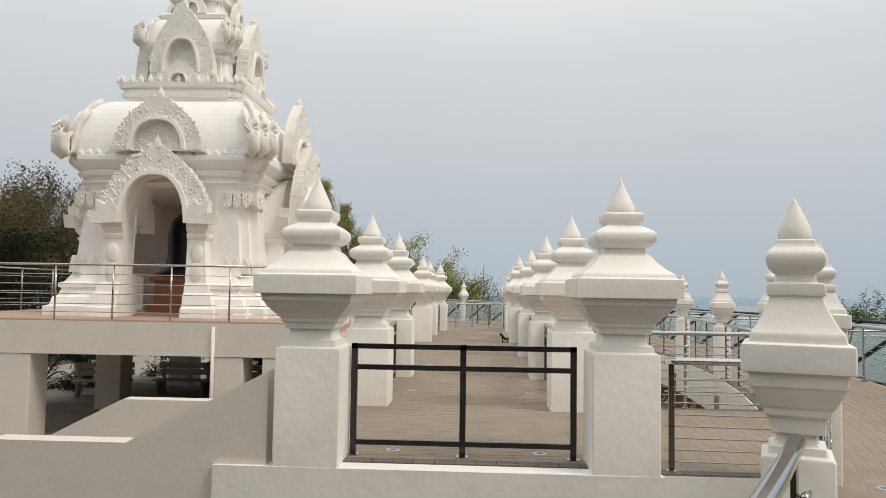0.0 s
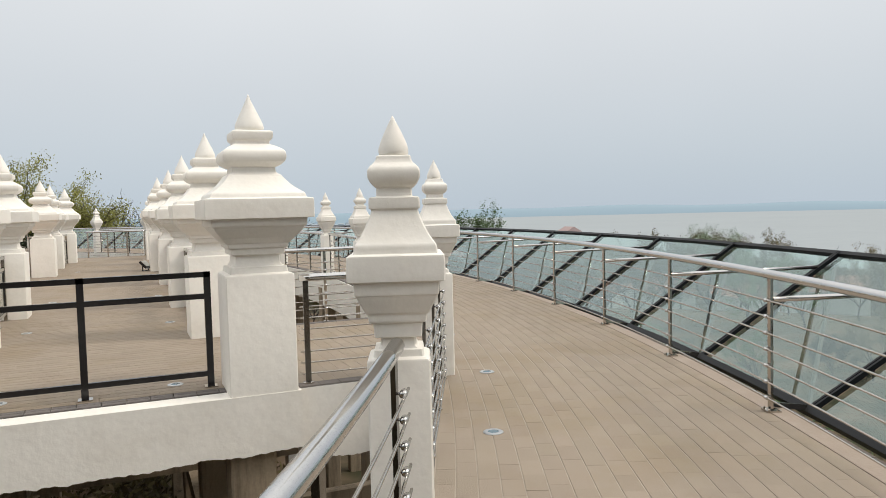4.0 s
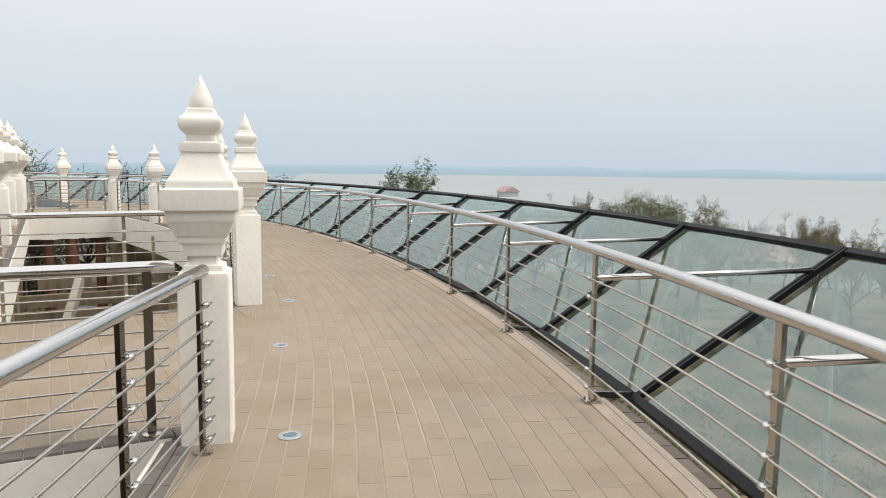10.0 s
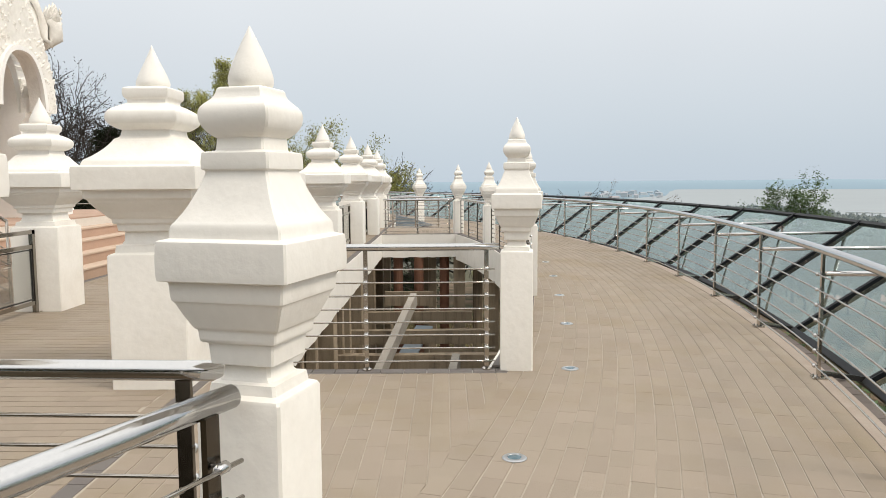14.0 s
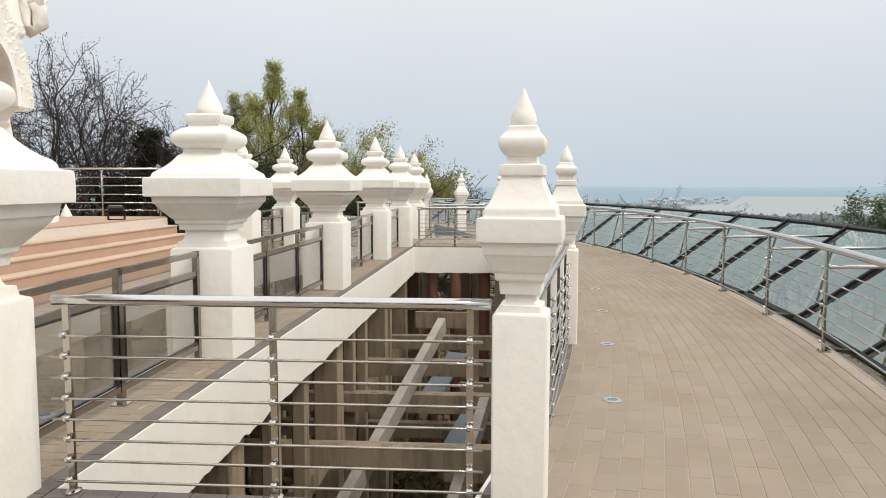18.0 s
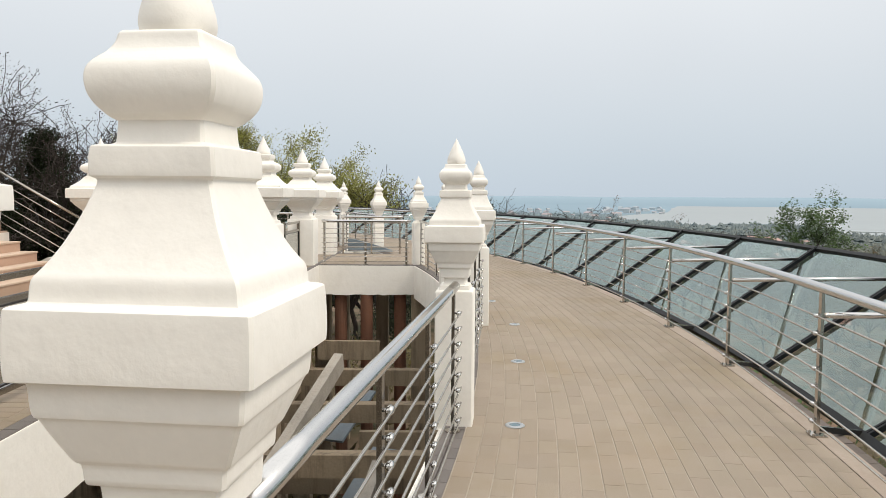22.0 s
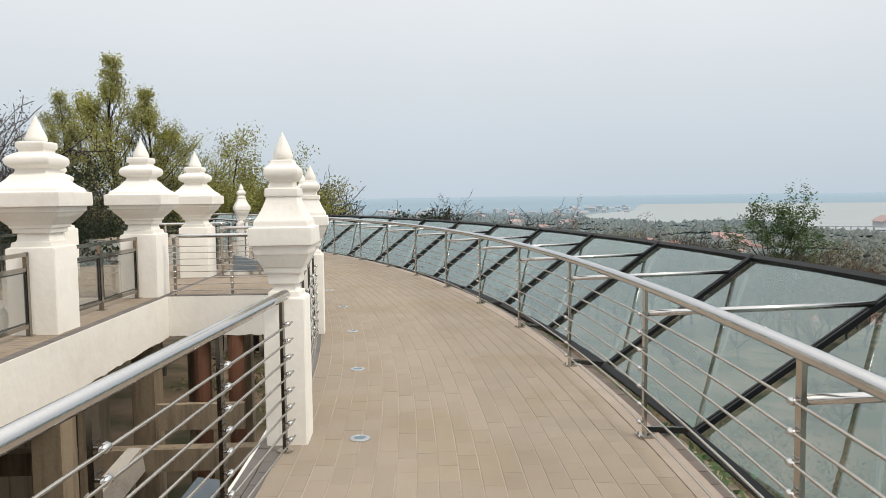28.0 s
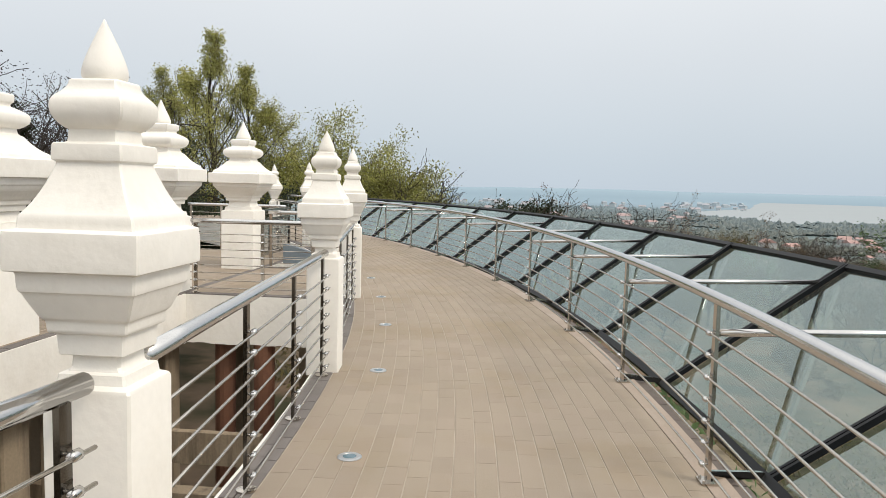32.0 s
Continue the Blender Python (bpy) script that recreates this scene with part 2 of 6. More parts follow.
def leaf_mat(name, col, var, dull=None):
    """Leaves that differ one from another, from a duller tone to the full one, and clump by clump."""
    m = bpy.data.materials.new(name)
    m.use_nodes = True
    n, l = m.node_tree.nodes, m.node_tree.links
    b = n["Principled BSDF"]
    b.inputs["Roughness"].default_value, b.inputs["Specular IOR Level"].default_value = 0.6, 0.25
    geo = n.new("ShaderNodeNewGeometry")
    ramp = n.new("ShaderNodeValToRGB")
    ramp.color_ramp.elements[0].color = (*(dull or [c * (1 - var) for c in col]), 1)
    ramp.color_ramp.elements[1].color = (col[0] * (1 + var * 0.8), col[1] * (1 + var * 0.7), col[2] * (1 + var * 0.3), 1)
    e = ramp.color_ramp.elements.new(0.45); e.color = (*col, 1)
    l.new(geo.outputs["Random Per Island"], ramp.inputs[0])
    big = n.new("ShaderNodeTexNoise"); big.inputs["Scale"].default_value = 0.6
    l.new(geo.outputs["Position"], big.inputs["Vector"])
    r = n.new("ShaderNodeMapRange"); r.inputs[1].default_value, r.inputs[2].default_value = 0.3, 0.7
    r.inputs[3].default_value, r.inputs[4].default_value = 0.7, 1.25
    l.new(big.outputs[0], r.inputs[0])
    mul = n.new("ShaderNodeVectorMath"); mul.operation = "SCALE"
    l.new(ramp.outputs[0], mul.inputs[0]); l.new(r.outputs[0], mul.inputs[3])
    l.new(mul.outputs[0], b.inputs["Base Color"])
    tl = n.new("ShaderNodeBsdfTranslucent")
    l.new(mul.outputs[0], tl.inputs["Color"])
    mx = n.new("ShaderNodeMixShader"); mx.inputs[0].default_value = 0.38
    l.new(b.outputs[0], mx.inputs[1]); l.new(tl.outputs[0], mx.inputs[2])
    l.new(mx.outputs[0], n["Material Output"].inputs[0])
    return m


LEAF_YELLOW = leaf_mat("yellow_green_leaf", (0.33, 0.335, 0.105), 0.30, (0.19, 0.165, 0.075))
LEAF_GREEN = leaf_mat("mid_green_leaf", (0.135, 0.205, 0.095), 0.4, (0.085, 0.12, 0.055))
LEAF_DARK = leaf_mat("dark_green_leaf", (0.030, 0.040, 0.020), 0.4)
LEAF_OLIVE = leaf_mat("olive_dry_leaf", (0.130, 0.112, 0.055), 0.45, (0.085, 0.065, 0.04))
LEAF_RED = leaf_mat("rusty_leaf", (0.150, 0.105, 0.068), 0.4, (0.10, 0.080, 0.058))
TWIG = leaf_mat("purple_brown_bud", (0.060, 0.048, 0.046), 0.35)


def glass_mat(name, tint, through_tint, ior):
    m = bpy.data.materials.new(name)
    m.use_nodes = True
    n, l = m.node_tree.nodes, m.node_tree.links
    n.remove(n["Principled BSDF"])
    out = n["Material Output"]
    gl = n.new("ShaderNodeBsdfGlossy"); gl.inputs["Color"].default_value, gl.inputs["Roughness"].default_value = (*tint, 1), 0.015
    tr = n.new("ShaderNodeBsdfTransparent"); tr.inputs["Color"].default_value = (*through_tint, 1)
    lw = n.new("ShaderNodeLayerWeight"); lw.inputs["Blend"].default_value = 0.5
    f0 = ((ior - 1) / (ior + 1)) ** 2 * 2.6
    pw = n.new("ShaderNodeMath"); pw.operation = "POWER"; pw.inputs[1].default_value = 4.0
    l.new(lw.outputs["Facing"], pw.inputs[0])
    fr = n.new("ShaderNodeMapRange"); fr.inputs[3].default_value, fr.inputs[4].default_value = f0, 1.0
    l.new(pw.outputs[0], fr.inputs[0])
    geo = n.new("ShaderNodeNewGeometry")
    nz = n.new("ShaderNodeTexNoise"); nz.inputs["Scale"].default_value = 1.1
    l.new(geo.outputs["Position"], nz.inputs["Vector"])
    bp = n.new("ShaderNodeBump"); bp.inputs["Strength"].default_value, bp.inputs["Distance"].default_value = 0.04, 0.03
    l.new(nz.outputs[0], bp.inputs["Height"]); l.new(bp.outputs[0], gl.inputs["Normal"])
    mx = n.new("ShaderNodeMixShader")
    l.new(fr.outputs[0], mx.inputs[0]); l.new(tr.outputs[0], mx.inputs[1]); l.new(gl.outputs[0], mx.inputs[2])
    # a film of dust on the pane
    df = n.new("ShaderNodeBsdfDiffuse"); df.inputs["Color"].default_value = (0.45, 0.50, 0.49, 1)
    mx2 = n.new("ShaderNodeMixShader")
    dn = n.new("ShaderNodeTexNoise"); dn.inputs["Scale"].default_value, dn.inputs["Detail"].default_value = 2.3, 6
    l.new(geo.outputs["Position"], dn.inputs["Vector"])
    dr = n.new("ShaderNodeMapRange"); dr.inputs[1].default_value, dr.inputs[2].default_value = 0.3, 0.75
    dr.inputs[3].default_value, dr.inputs[4].default_value = 0.012, 0.06
    l.new(dn.outputs[0], dr.inputs[0]); l.new(dr.outputs[0], mx2.inputs[0])
    l.new(mx.outputs[0], mx2.inputs[1]); l.new(df.outputs[0], mx2.inputs[2])
    l.new(mx2.outputs[0], out.inputs[0])
    return m


TEALGLASS = glass_mat("teal_coated_glass", (0.74, 0.885, 0.895), (0.62, 0.75, 0.71), 1.60)
GREYGLASS = glass_mat("smoked_glass", (0.95, 0.95, 0.93), (0.80, 0.80, 0.79), 1.85)

# ---------------------------------------------------------------- tools
CX, CY = -29.11, 19.92          # centre of the curved walkway
STEP, A0 = 3.258, -22.60        # railing bay, degrees, and the bay that starts beside the first camera place
R_IN, R_OUT = 35.82, 38.62


def P(r, a, z=0.0):
    """A place by radius and degrees round the walkway's centre; the outer edge swings out a little towards the start."""
    if r > 36.2:
        r += 0.006 * max(0.0, -8.0 - a) * min(1.0, (r - 36.2) / 2.2)
    return Vector((CX + r * math.cos(radians(a)), CY + r * math.sin(radians(a)), z))


def thing(name, label, category, group="", kind="", at=(0, 0, 0)):
    ob = new(name)
    ob.empty_display_size = 0.2
    ob.location = at
    return tagged(ob, label, category, group, kind)


def mesh(name, bm, smooth=False):
    me = bpy.data.meshes.new(name)
    bmesh.ops.recalc_face_normals(bm, faces=bm.faces)
    bm.to_mesh(me)
    bm.free()
    if smooth:
        me.polygons.foreach_set("use_smooth", [True] * len(me.polygons))
    return me


def part(name, bm, material, parent, label="", smooth=False, kind=""):
    me = bm if isinstance(bm, bpy.types.Mesh) else mesh(name, bm, smooth)
    if not me.materials:
        me.materials.append(material)
    ob = new(name, me)
    ob.parent = parent
    if label or kind:
        tagged(ob, label, "", "", kind)
    return ob


def solid(name, bm, material, label, category, group="", kind="", smooth=False):
    me = mesh(name, bm, smooth)
    me.materials.append(material)
    return tagged(new(name, me), label, category, group, kind)


def box(bm, x0, x1, y0, y1, z0, z1, m=None):
    vs = [bm.verts.new((x, y, z)) for z in (z0, z1) for y in (y0, y1) for x in (x0, x1)]
    for f in ((0, 2, 3, 1), (4, 5, 7, 6), (0, 1, 5, 4), (2, 6, 7, 3), (0, 4, 6, 2), (1, 3, 7, 5)):
        bm.faces.new([vs[i] for i in f])
    if m:
        for v in vs:
            v.co = m @ v.co
    return vs


def beam(bm, a, b, w, h, up=(0, 0, 1)):
    """A bar of rectangular section from a to b, w across and h along up."""
    a, b = Vector(a), Vector(b)
    d = (b - a).normalized()
    s = d.cross(Vector(up))
    s = s.normalized() if s.length > 1e-5 else Vector((1, 0, 0))
    u = s.cross(d).normalized()
    vs = []
    for p in (a, b):
        for i, j in ((-1, -1), (1, -1), (1, 1), (-1, 1)):
            vs.append(bm.verts.new(p + s * (i * w / 2) + u * (j * h / 2)))
    for k in range(4):
        bm.faces.new((vs[k], vs[(k + 1) % 4], vs[4 + (k + 1) % 4], vs[4 + k]))
    bm.faces.new(vs[3::-1])
    bm.faces.new(vs[4:])


def tube(bm, pts, r, n=10, cap=True, radii=None):
    """A round bar along pts."""
    pts = [Vector(p) for p in pts]
    rings = []
    ref = Vector((0, 0, 1))
    for i, p in enumerate(pts):
        d = (pts[min(i + 1, len(pts) - 1)] - pts[max(i - 1, 0)]).normalized()
        if abs(d.dot(ref)) > 0.95:
            ref = Vector((1, 0, 0)) if abs(d.x) < 0.9 else Vector((0, 1, 0))
        s = d.cross(ref).normalized()
        u = s.cross(d)
        rr = radii[i] if radii else r
        rings.append([bm.verts.new(p + (s * math.cos(2 * math.pi * k / n) + u * math.sin(2 * math.pi * k / n)) * rr) for k in range(n)])
    for a, b in zip(rings, rings[1:]):
        for k in range(n):
            bm.faces.new((a[k], a[(k + 1) % n], b[(k + 1) % n], b[k]))
    if cap:
        bm.faces.new(rings[0][::-1])
        bm.faces.new(rings[-1])


def ball(bm, c, r, n=8, m=5, squash=1.0):
    c = Vector(c)
    rows = []
    for j in range(1, m):
        t = math.pi * j / m
        rows.append([bm.verts.new(c + Vector((r * math.sin(t) * math.cos(2 * math.pi * k / n), r * math.sin(t) * math.sin(2 * math.pi * k / n), r * squash * math.cos(t)))) for k in range(n)])
    top, bot = bm.verts.new(c + Vector((0, 0, r * squash))), bm.verts.new(c - Vector((0, 0, r * squash)))
    for k in range(n):
        bm.faces.new((top, rows[0][k], rows[0][(k + 1) % n]))
        bm.faces.new((bot, rows[-1][(k + 1) % n], rows[-1][k]))
        for a, b in zip(rows, rows[1:]):
            bm.faces.new((a[k], b[k], b[(k + 1) % n], a[(k + 1) % n]))


def square_stack(bm, prof, cut=0.012, cx=0.0, cy=0.0, uneven=0.0):
    """A square moulded body from (z, half width) pairs, with slightly blunted corners."""
    rings = []
    for z, h in prof:
        c = min(cut, h * 0.3)
        pts = [(-h + c, -h), (h - c, -h), (h, -h + c), (h, h - c), (h - c, h), (-h + c, h), (-h, h - c), (-h, -h + c)]
        ring = []
        for x, y in pts:
            w = noise.noise_vector(Vector((x * 5 / max(h, 0.1), y * 5 / max(h, 0.1), z * 9))) * uneven * 1.6
            ring.append(bm.verts.new((cx + x + w.x, cy + y + w.y, z + w.z * 0.5)))
        rings.append(ring)
    for a, b in zip(rings, rings[1:]):
        for k in range(8):
            bm.faces.new((a[k], a[(k + 1) % 8], b[(k + 1) % 8], b[k]))
    bm.faces.new(rings[0][::-1])
    bm.faces.new(rings[-1])


def lathe(bm, prof, n=20, cx=0.0, cy=0.0):
    rings = []
    for z, r in prof:
        rings.append([bm.verts.new((cx + r * math.cos(2 * math.pi * k / n), cy + r * math.sin(2 * math.pi * k / n), z)) for k in range(n)])
    for a, b in zip(rings, rings[1:]):
        for k in range(n):
            bm.faces.new((a[k], a[(k + 1) % n], b[(k + 1) % n], b[k]))
    bm.faces.new(rings[0][::-1])
    bm.faces.new(rings[-1])


def arc_slab(bm, r0, r1, a0, a1, z0, z1, n):
    rows = []
    for i in range(n + 1):
        a = a0 + (a1 - a0) * i / n
        rows.append([bm.verts.new(P(r, a, z)) for r, z in ((r0, z0), (r1, z0), (r1, z1), (r0, z1))])
    for a, b in zip(rows, rows[1:]):
        for k in range(4):
            bm.faces.new((a[k], a[(k + 1) % 4], b[(k + 1) % 4], b[k]))
    bm.faces.new(rows[0][::-1])
    bm.faces.new(rows[-1])


def loft(bm, sections):
    """Closed rings of equal length joined into one skin, ends closed."""
    rings = [[bm.verts.new(p) for p in s] for s in sections]
    n = len(rings[0])
    for a, b in zip(rings, rings[1:]):
        for k in range(n):
            bm.faces.new((a[k], a[(k + 1) % n], b[(k + 1) % n], b[k]))
    bm.faces.new(rings[0][::-1])
    bm.faces.new(rings[-1])


def plate(bm, outline, y0, y1, m=None):
    """An outline of (x, z) pairs made into a plate between y0 and y1."""
    a = [bm.verts.new((x, y0, z)) for x, z in outline]
    b = [bm.verts.new((x, y1, z)) for x, z in outline]
    n = len(a)
    bm.faces.new(a)
    bm.faces.new(b[::-1])
    for k in range(n):
        bm.faces.new((a[k], b[k], b[(k + 1) % n], a[(k + 1) % n]))
    if m:
        for v in a + b:
            v.co = m @ v.co


def band(bm, inner, outer, y0, y1, m=None):
    """The strip between two open lines of (x, z) pairs, as thick as y0 to y1."""
    q = [[bm.verts.new((x, y, z)) for x, z in line] for line in (inner, outer) for y in (y0, y1)]
    i0, i1, o0, o1 = q
    for k in range(len(inner) - 1):
        bm.faces.new((i0[k], i0[k + 1], o0[k + 1], o0[k]))
        bm.faces.new((i1[k + 1], i1[k], o1[k], o1[k + 1]))
        bm.faces.new((o0[k], o0[k + 1], o1[k + 1], o1[k]))
        bm.faces.new((i0[k + 1], i0[k], i1[k], i1[k + 1]))
    for k in (0, -1):
        bm.faces.new((i0[k], o0[k], o1[k], i1[k]))
    if m:
        for line in q:
            for v in line:
                v.co = m @ v.co



# ---------------------------------------------------------------- ground and distance
WATER_Z = -45.0


def smooth(a, b, x):
    t = max(0.0, min(1.0, (x - a) / (b - a)))
    return t * t * (3 - 2 * t)


def near_shore(bearing):
    """Distance of the near river bank by compass bearing in degrees from +y."""
    pts = ((-180, 9000), (12.4, 9000), (12.9, 1620), (13.6, 1400), (16, 1300), (20, 1230), (22.5, 1330), (25, 1280), (28, 1080), (33, 930), (45, 640), (60, 430), (90, 330), (130, 400), (150, 9000), (181, 9000))
    for (b0, d0), (b1, d1) in zip(pts, pts[1:]):
        if b0 <= bearing <= b1:
            return d0 + (d1 - d0) * (bearing - b0) / (b1 - b0)
    return 9000


def far_shore(bearing):
    """Distance at which the water ends: a low spit on the far side, then the far bank."""
    pts = ((-180, 3300), (12.4, 1700), (13.6, 1720), (15.6, 1950), (16.6, 2100), (17.4, 3300), (181, 3300))
    for (b0, d0), (b1, d1) in zip(pts, pts[1:]):
        if b0 <= bearing <= b1:
            return d0 + (d1 - d0) * (bearing - b0) / (b1 - b0)
    return 3300


def ground_z(x, y):
    dx, dy = x - 5.0, y - 10.0
    r = math.hypot(dx, dy)
    b = math.degrees(math.atan2(dx, dy))
    inner = math.hypot(x - CX, y - CY)
    hill = -7.0 + 5.0 * smooth(33, 22, inner)
    side = smooth(37, 60, inner)
    slope = -3.0 * side - 36.5 * smooth(45, 330, r) * (0.25 + 0.75 * smooth(-60, 20, b) * smooth(190, 150, b))
    z = hill + slope + 0.8 * noise.noise(Vector((x * 0.03, y * 0.03, 0))) * smooth(40, 80, r) + 2.0 * noise.noise(Vector((x * 0.008, y * 0.008, 3))) * smooth(60, 200, r)
    if r > 250:
        ns = near_shore(b) * (1 + 0.05 * noise.noise(Vector((b * 0.4, 0, 7))))
        fs = far_shore(b)
        wet = smooth(ns * 0.96, ns * 1.02, r) * smooth(fs * 1.015, fs * 0.985, r)
        z = z * (1 - smooth(250, 420, r)) + (-43.6 + 1.0 * noise.noise(Vector((x * 0.004, y * 0.004, 9)))) * smooth(250, 420, r)
        z = z * (1 - wet) + (-49.0) * wet
        if r > 3200:
            z += smooth(3250, 4300, r) * (34 + 26 * noise.noise(Vector((b * 0.10, 2, 1))))
    return z


def ground_mat():
    m = bpy.data.materials.new("hillside_and_plain")
    m.use_nodes = True
    n, l = m.node_tree.nodes, m.node_tree.links
    b = n["Principled BSDF"]
    b.inputs["Roughness"].default_value, b.inputs["Specular IOR Level"].default_value = 0.95, 0.1
    geo = n.new("ShaderNodeNewGeometry")
    dist = n.new("ShaderNodeVectorMath"); dist.operation = "DISTANCE"
    dist.inputs[1].default_value = (5, 10, 0)
    l.new(geo.outputs["Position"], dist.inputs[0])
    nz = n.new("ShaderNodeTexNoise"); nz.inputs["Scale"].default_value, nz.inputs["Detail"].default_value = 0.35, 8
    l.new(geo.outputs["Position"], nz.inputs["Vector"])
    near = n.new("ShaderNodeValToRGB")
    near.color_ramp.elements[0].position, near.color_ramp.elements[0].color = 0.36, (0.050, 0.050, 0.028, 1)
    near.color_ramp.elements[1].position, near.color_ramp.elements[1].color = 0.66, (0.185, 0.130, 0.090, 1)
    l.new(nz.outputs[0], near.inputs[0])
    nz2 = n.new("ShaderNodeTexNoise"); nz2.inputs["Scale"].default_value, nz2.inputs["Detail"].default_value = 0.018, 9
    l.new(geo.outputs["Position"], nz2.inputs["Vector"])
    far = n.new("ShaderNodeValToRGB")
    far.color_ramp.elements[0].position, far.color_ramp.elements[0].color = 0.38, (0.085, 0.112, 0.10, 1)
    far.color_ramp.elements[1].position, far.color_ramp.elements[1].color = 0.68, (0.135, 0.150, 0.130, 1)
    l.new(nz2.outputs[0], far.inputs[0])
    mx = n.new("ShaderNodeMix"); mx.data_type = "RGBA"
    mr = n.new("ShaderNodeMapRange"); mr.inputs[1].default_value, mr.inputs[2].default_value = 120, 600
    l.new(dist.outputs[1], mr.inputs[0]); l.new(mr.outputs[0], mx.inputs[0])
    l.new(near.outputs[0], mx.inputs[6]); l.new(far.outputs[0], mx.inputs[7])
    # haze painted into the base colour by distance; the far bank is a plain backdrop
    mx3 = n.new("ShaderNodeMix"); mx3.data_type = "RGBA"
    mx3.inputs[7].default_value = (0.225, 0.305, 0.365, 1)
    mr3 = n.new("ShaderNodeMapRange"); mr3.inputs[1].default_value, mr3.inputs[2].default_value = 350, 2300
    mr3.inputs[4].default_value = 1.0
    # the painted haze pales further from the far bank to the horizon
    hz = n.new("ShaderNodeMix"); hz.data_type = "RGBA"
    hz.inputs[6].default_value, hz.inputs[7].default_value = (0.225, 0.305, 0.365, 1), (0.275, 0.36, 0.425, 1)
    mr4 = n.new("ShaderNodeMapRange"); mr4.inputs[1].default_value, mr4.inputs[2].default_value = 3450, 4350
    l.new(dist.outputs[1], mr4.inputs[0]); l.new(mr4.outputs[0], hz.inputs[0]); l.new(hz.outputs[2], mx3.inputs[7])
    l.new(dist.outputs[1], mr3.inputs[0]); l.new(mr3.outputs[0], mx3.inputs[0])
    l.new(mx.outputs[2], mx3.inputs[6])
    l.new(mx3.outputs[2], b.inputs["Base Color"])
    return m


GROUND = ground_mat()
gverts, gfaces = [], []
radii_g = [0, 6, 12, 18, 24, 30, 36, 42, 48, 55, 63, 72, 84, 98, 115, 135, 160, 190, 230, 280, 340, 410, 500, 620, 760, 840, 900, 950, 1000, 1050, 1100, 1150, 1200, 1250, 1300, 1360, 1430, 1500, 1580, 1660, 1740, 1830, 1950, 2100, 2300, 2700, 3100, 3240, 3300, 3500, 3800, 4100, 4400]
bearings = [-180 + 3 * k for k in range(57)] + [-9 + 0.5 * k for k in range(180)] + [81 + 3 * k for k in range(33)]
NG = len(bearings)
for r in radii_g:
    for k in range(NG):
        a = radians(bearings[k])
        x, y = 5 + r * math.sin(a), 10 + r * math.cos(a)
        gverts.append((x, y, ground_z(x, y)))
for i in range(len(radii_g) - 1):
    for k in range(NG):
        k2 = (k + 1) % NG
        gfaces.append((i * NG + k, (i + 1) * NG + k, (i + 1) * NG + k2, i * NG + k2))
gme = bpy.data.meshes.new("ground")
gme.from_pydata(gverts, [], gfaces[NG:] + [tuple(range(NG, 2 * NG))])
gme.polygons.foreach_set("use_smooth", [True] * len(gme.polygons))
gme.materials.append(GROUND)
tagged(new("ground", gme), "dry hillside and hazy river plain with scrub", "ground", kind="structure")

WATER = mat("silty_river_water", (0.315, 0.345, 0.362), 0.8, var=0.03, scale=0.004, fine=0.05, spec=0.1)
bm = bmesh.new()
ring = [bm.verts.new((5 + 4350 * math.sin(2 * math.pi * k / 72), 10 + 4350 * math.cos(2 * math.pi * k / 72), WATER_Z)) for k in range(72)]
bm.faces.new(ring[::-1])
solid("water", bm, WATER, "broad pale silty river under haze", "river", kind="structure")

# ---------------------------------------------------------------- curved walkway
D0, D1 = -36.0, 52.0
deck = thing("walkway_deck", "curved white-rimmed concrete walkway deck paved with tan bricks", "walkway", kind="structure")
bm = bmesh.new(); arc_slab(bm, R_IN, R_OUT + 0.02, D0, D1, -0.40, -0.034, 96)
part("slab", bm, CONCGREY, deck)
bm = bmesh.new(); arc_slab(bm, R_IN + 0.17, R_OUT - 0.13, D0, D1, -0.033, -0.004, 96)
part("bedding", bm, GROUT, deck)
bm = bmesh.new(); arc_slab(bm, R_OUT + 0.022, R_OUT + 0.16, D0, D1, -0.30, -0.075, 96)
part("kerb", bm, KERB, deck)
bm = bmesh.new(); arc_slab(bm, R_OUT - 0.128, R_OUT + 0.018, D0, D1, -0.032, 0.003, 96)
part("outer_rim", bm, CEMENT, deck, "tan cement rim along the outer edge")
GAPS = ((-19.95, -13.2), (13.4, 19.2))
for f0, f1 in ((D0, GAPS[0][0]), (GAPS[0][1], GAPS[1][0]), (GAPS[1][1], D1)):
    bm = bmesh.new(); arc_slab(bm, R_IN - 0.03, R_IN - 0.002, f0, f1, -0.80, -0.02, 40)
    part("fascia", bm, WHITE, deck, "white painted inner fascia")

# terrace, bridges: white edge beams, slab, bedding
TX0, TX1 = -0.75, 3.42
TY0, TY1 = 7.664, 34.8
terrace = thing("terrace_deck", "straight white-edged terrace paved with tan bricks", "terrace", kind="structure")
bm = bmesh.new(); box(bm, TX0 + 0.26, TX1 - 0.26, TY0 + 0.26, TY1, -0.40, -0.034)
part("slab", bm, CONCGREY, terrace)
bm = bmesh.new(); box(bm, TX0 + 0.2, TX1 - 0.2, TY0 + 0.62, TY1, -0.033, -0.004)
part("bedding", bm, GROUT, terrace)


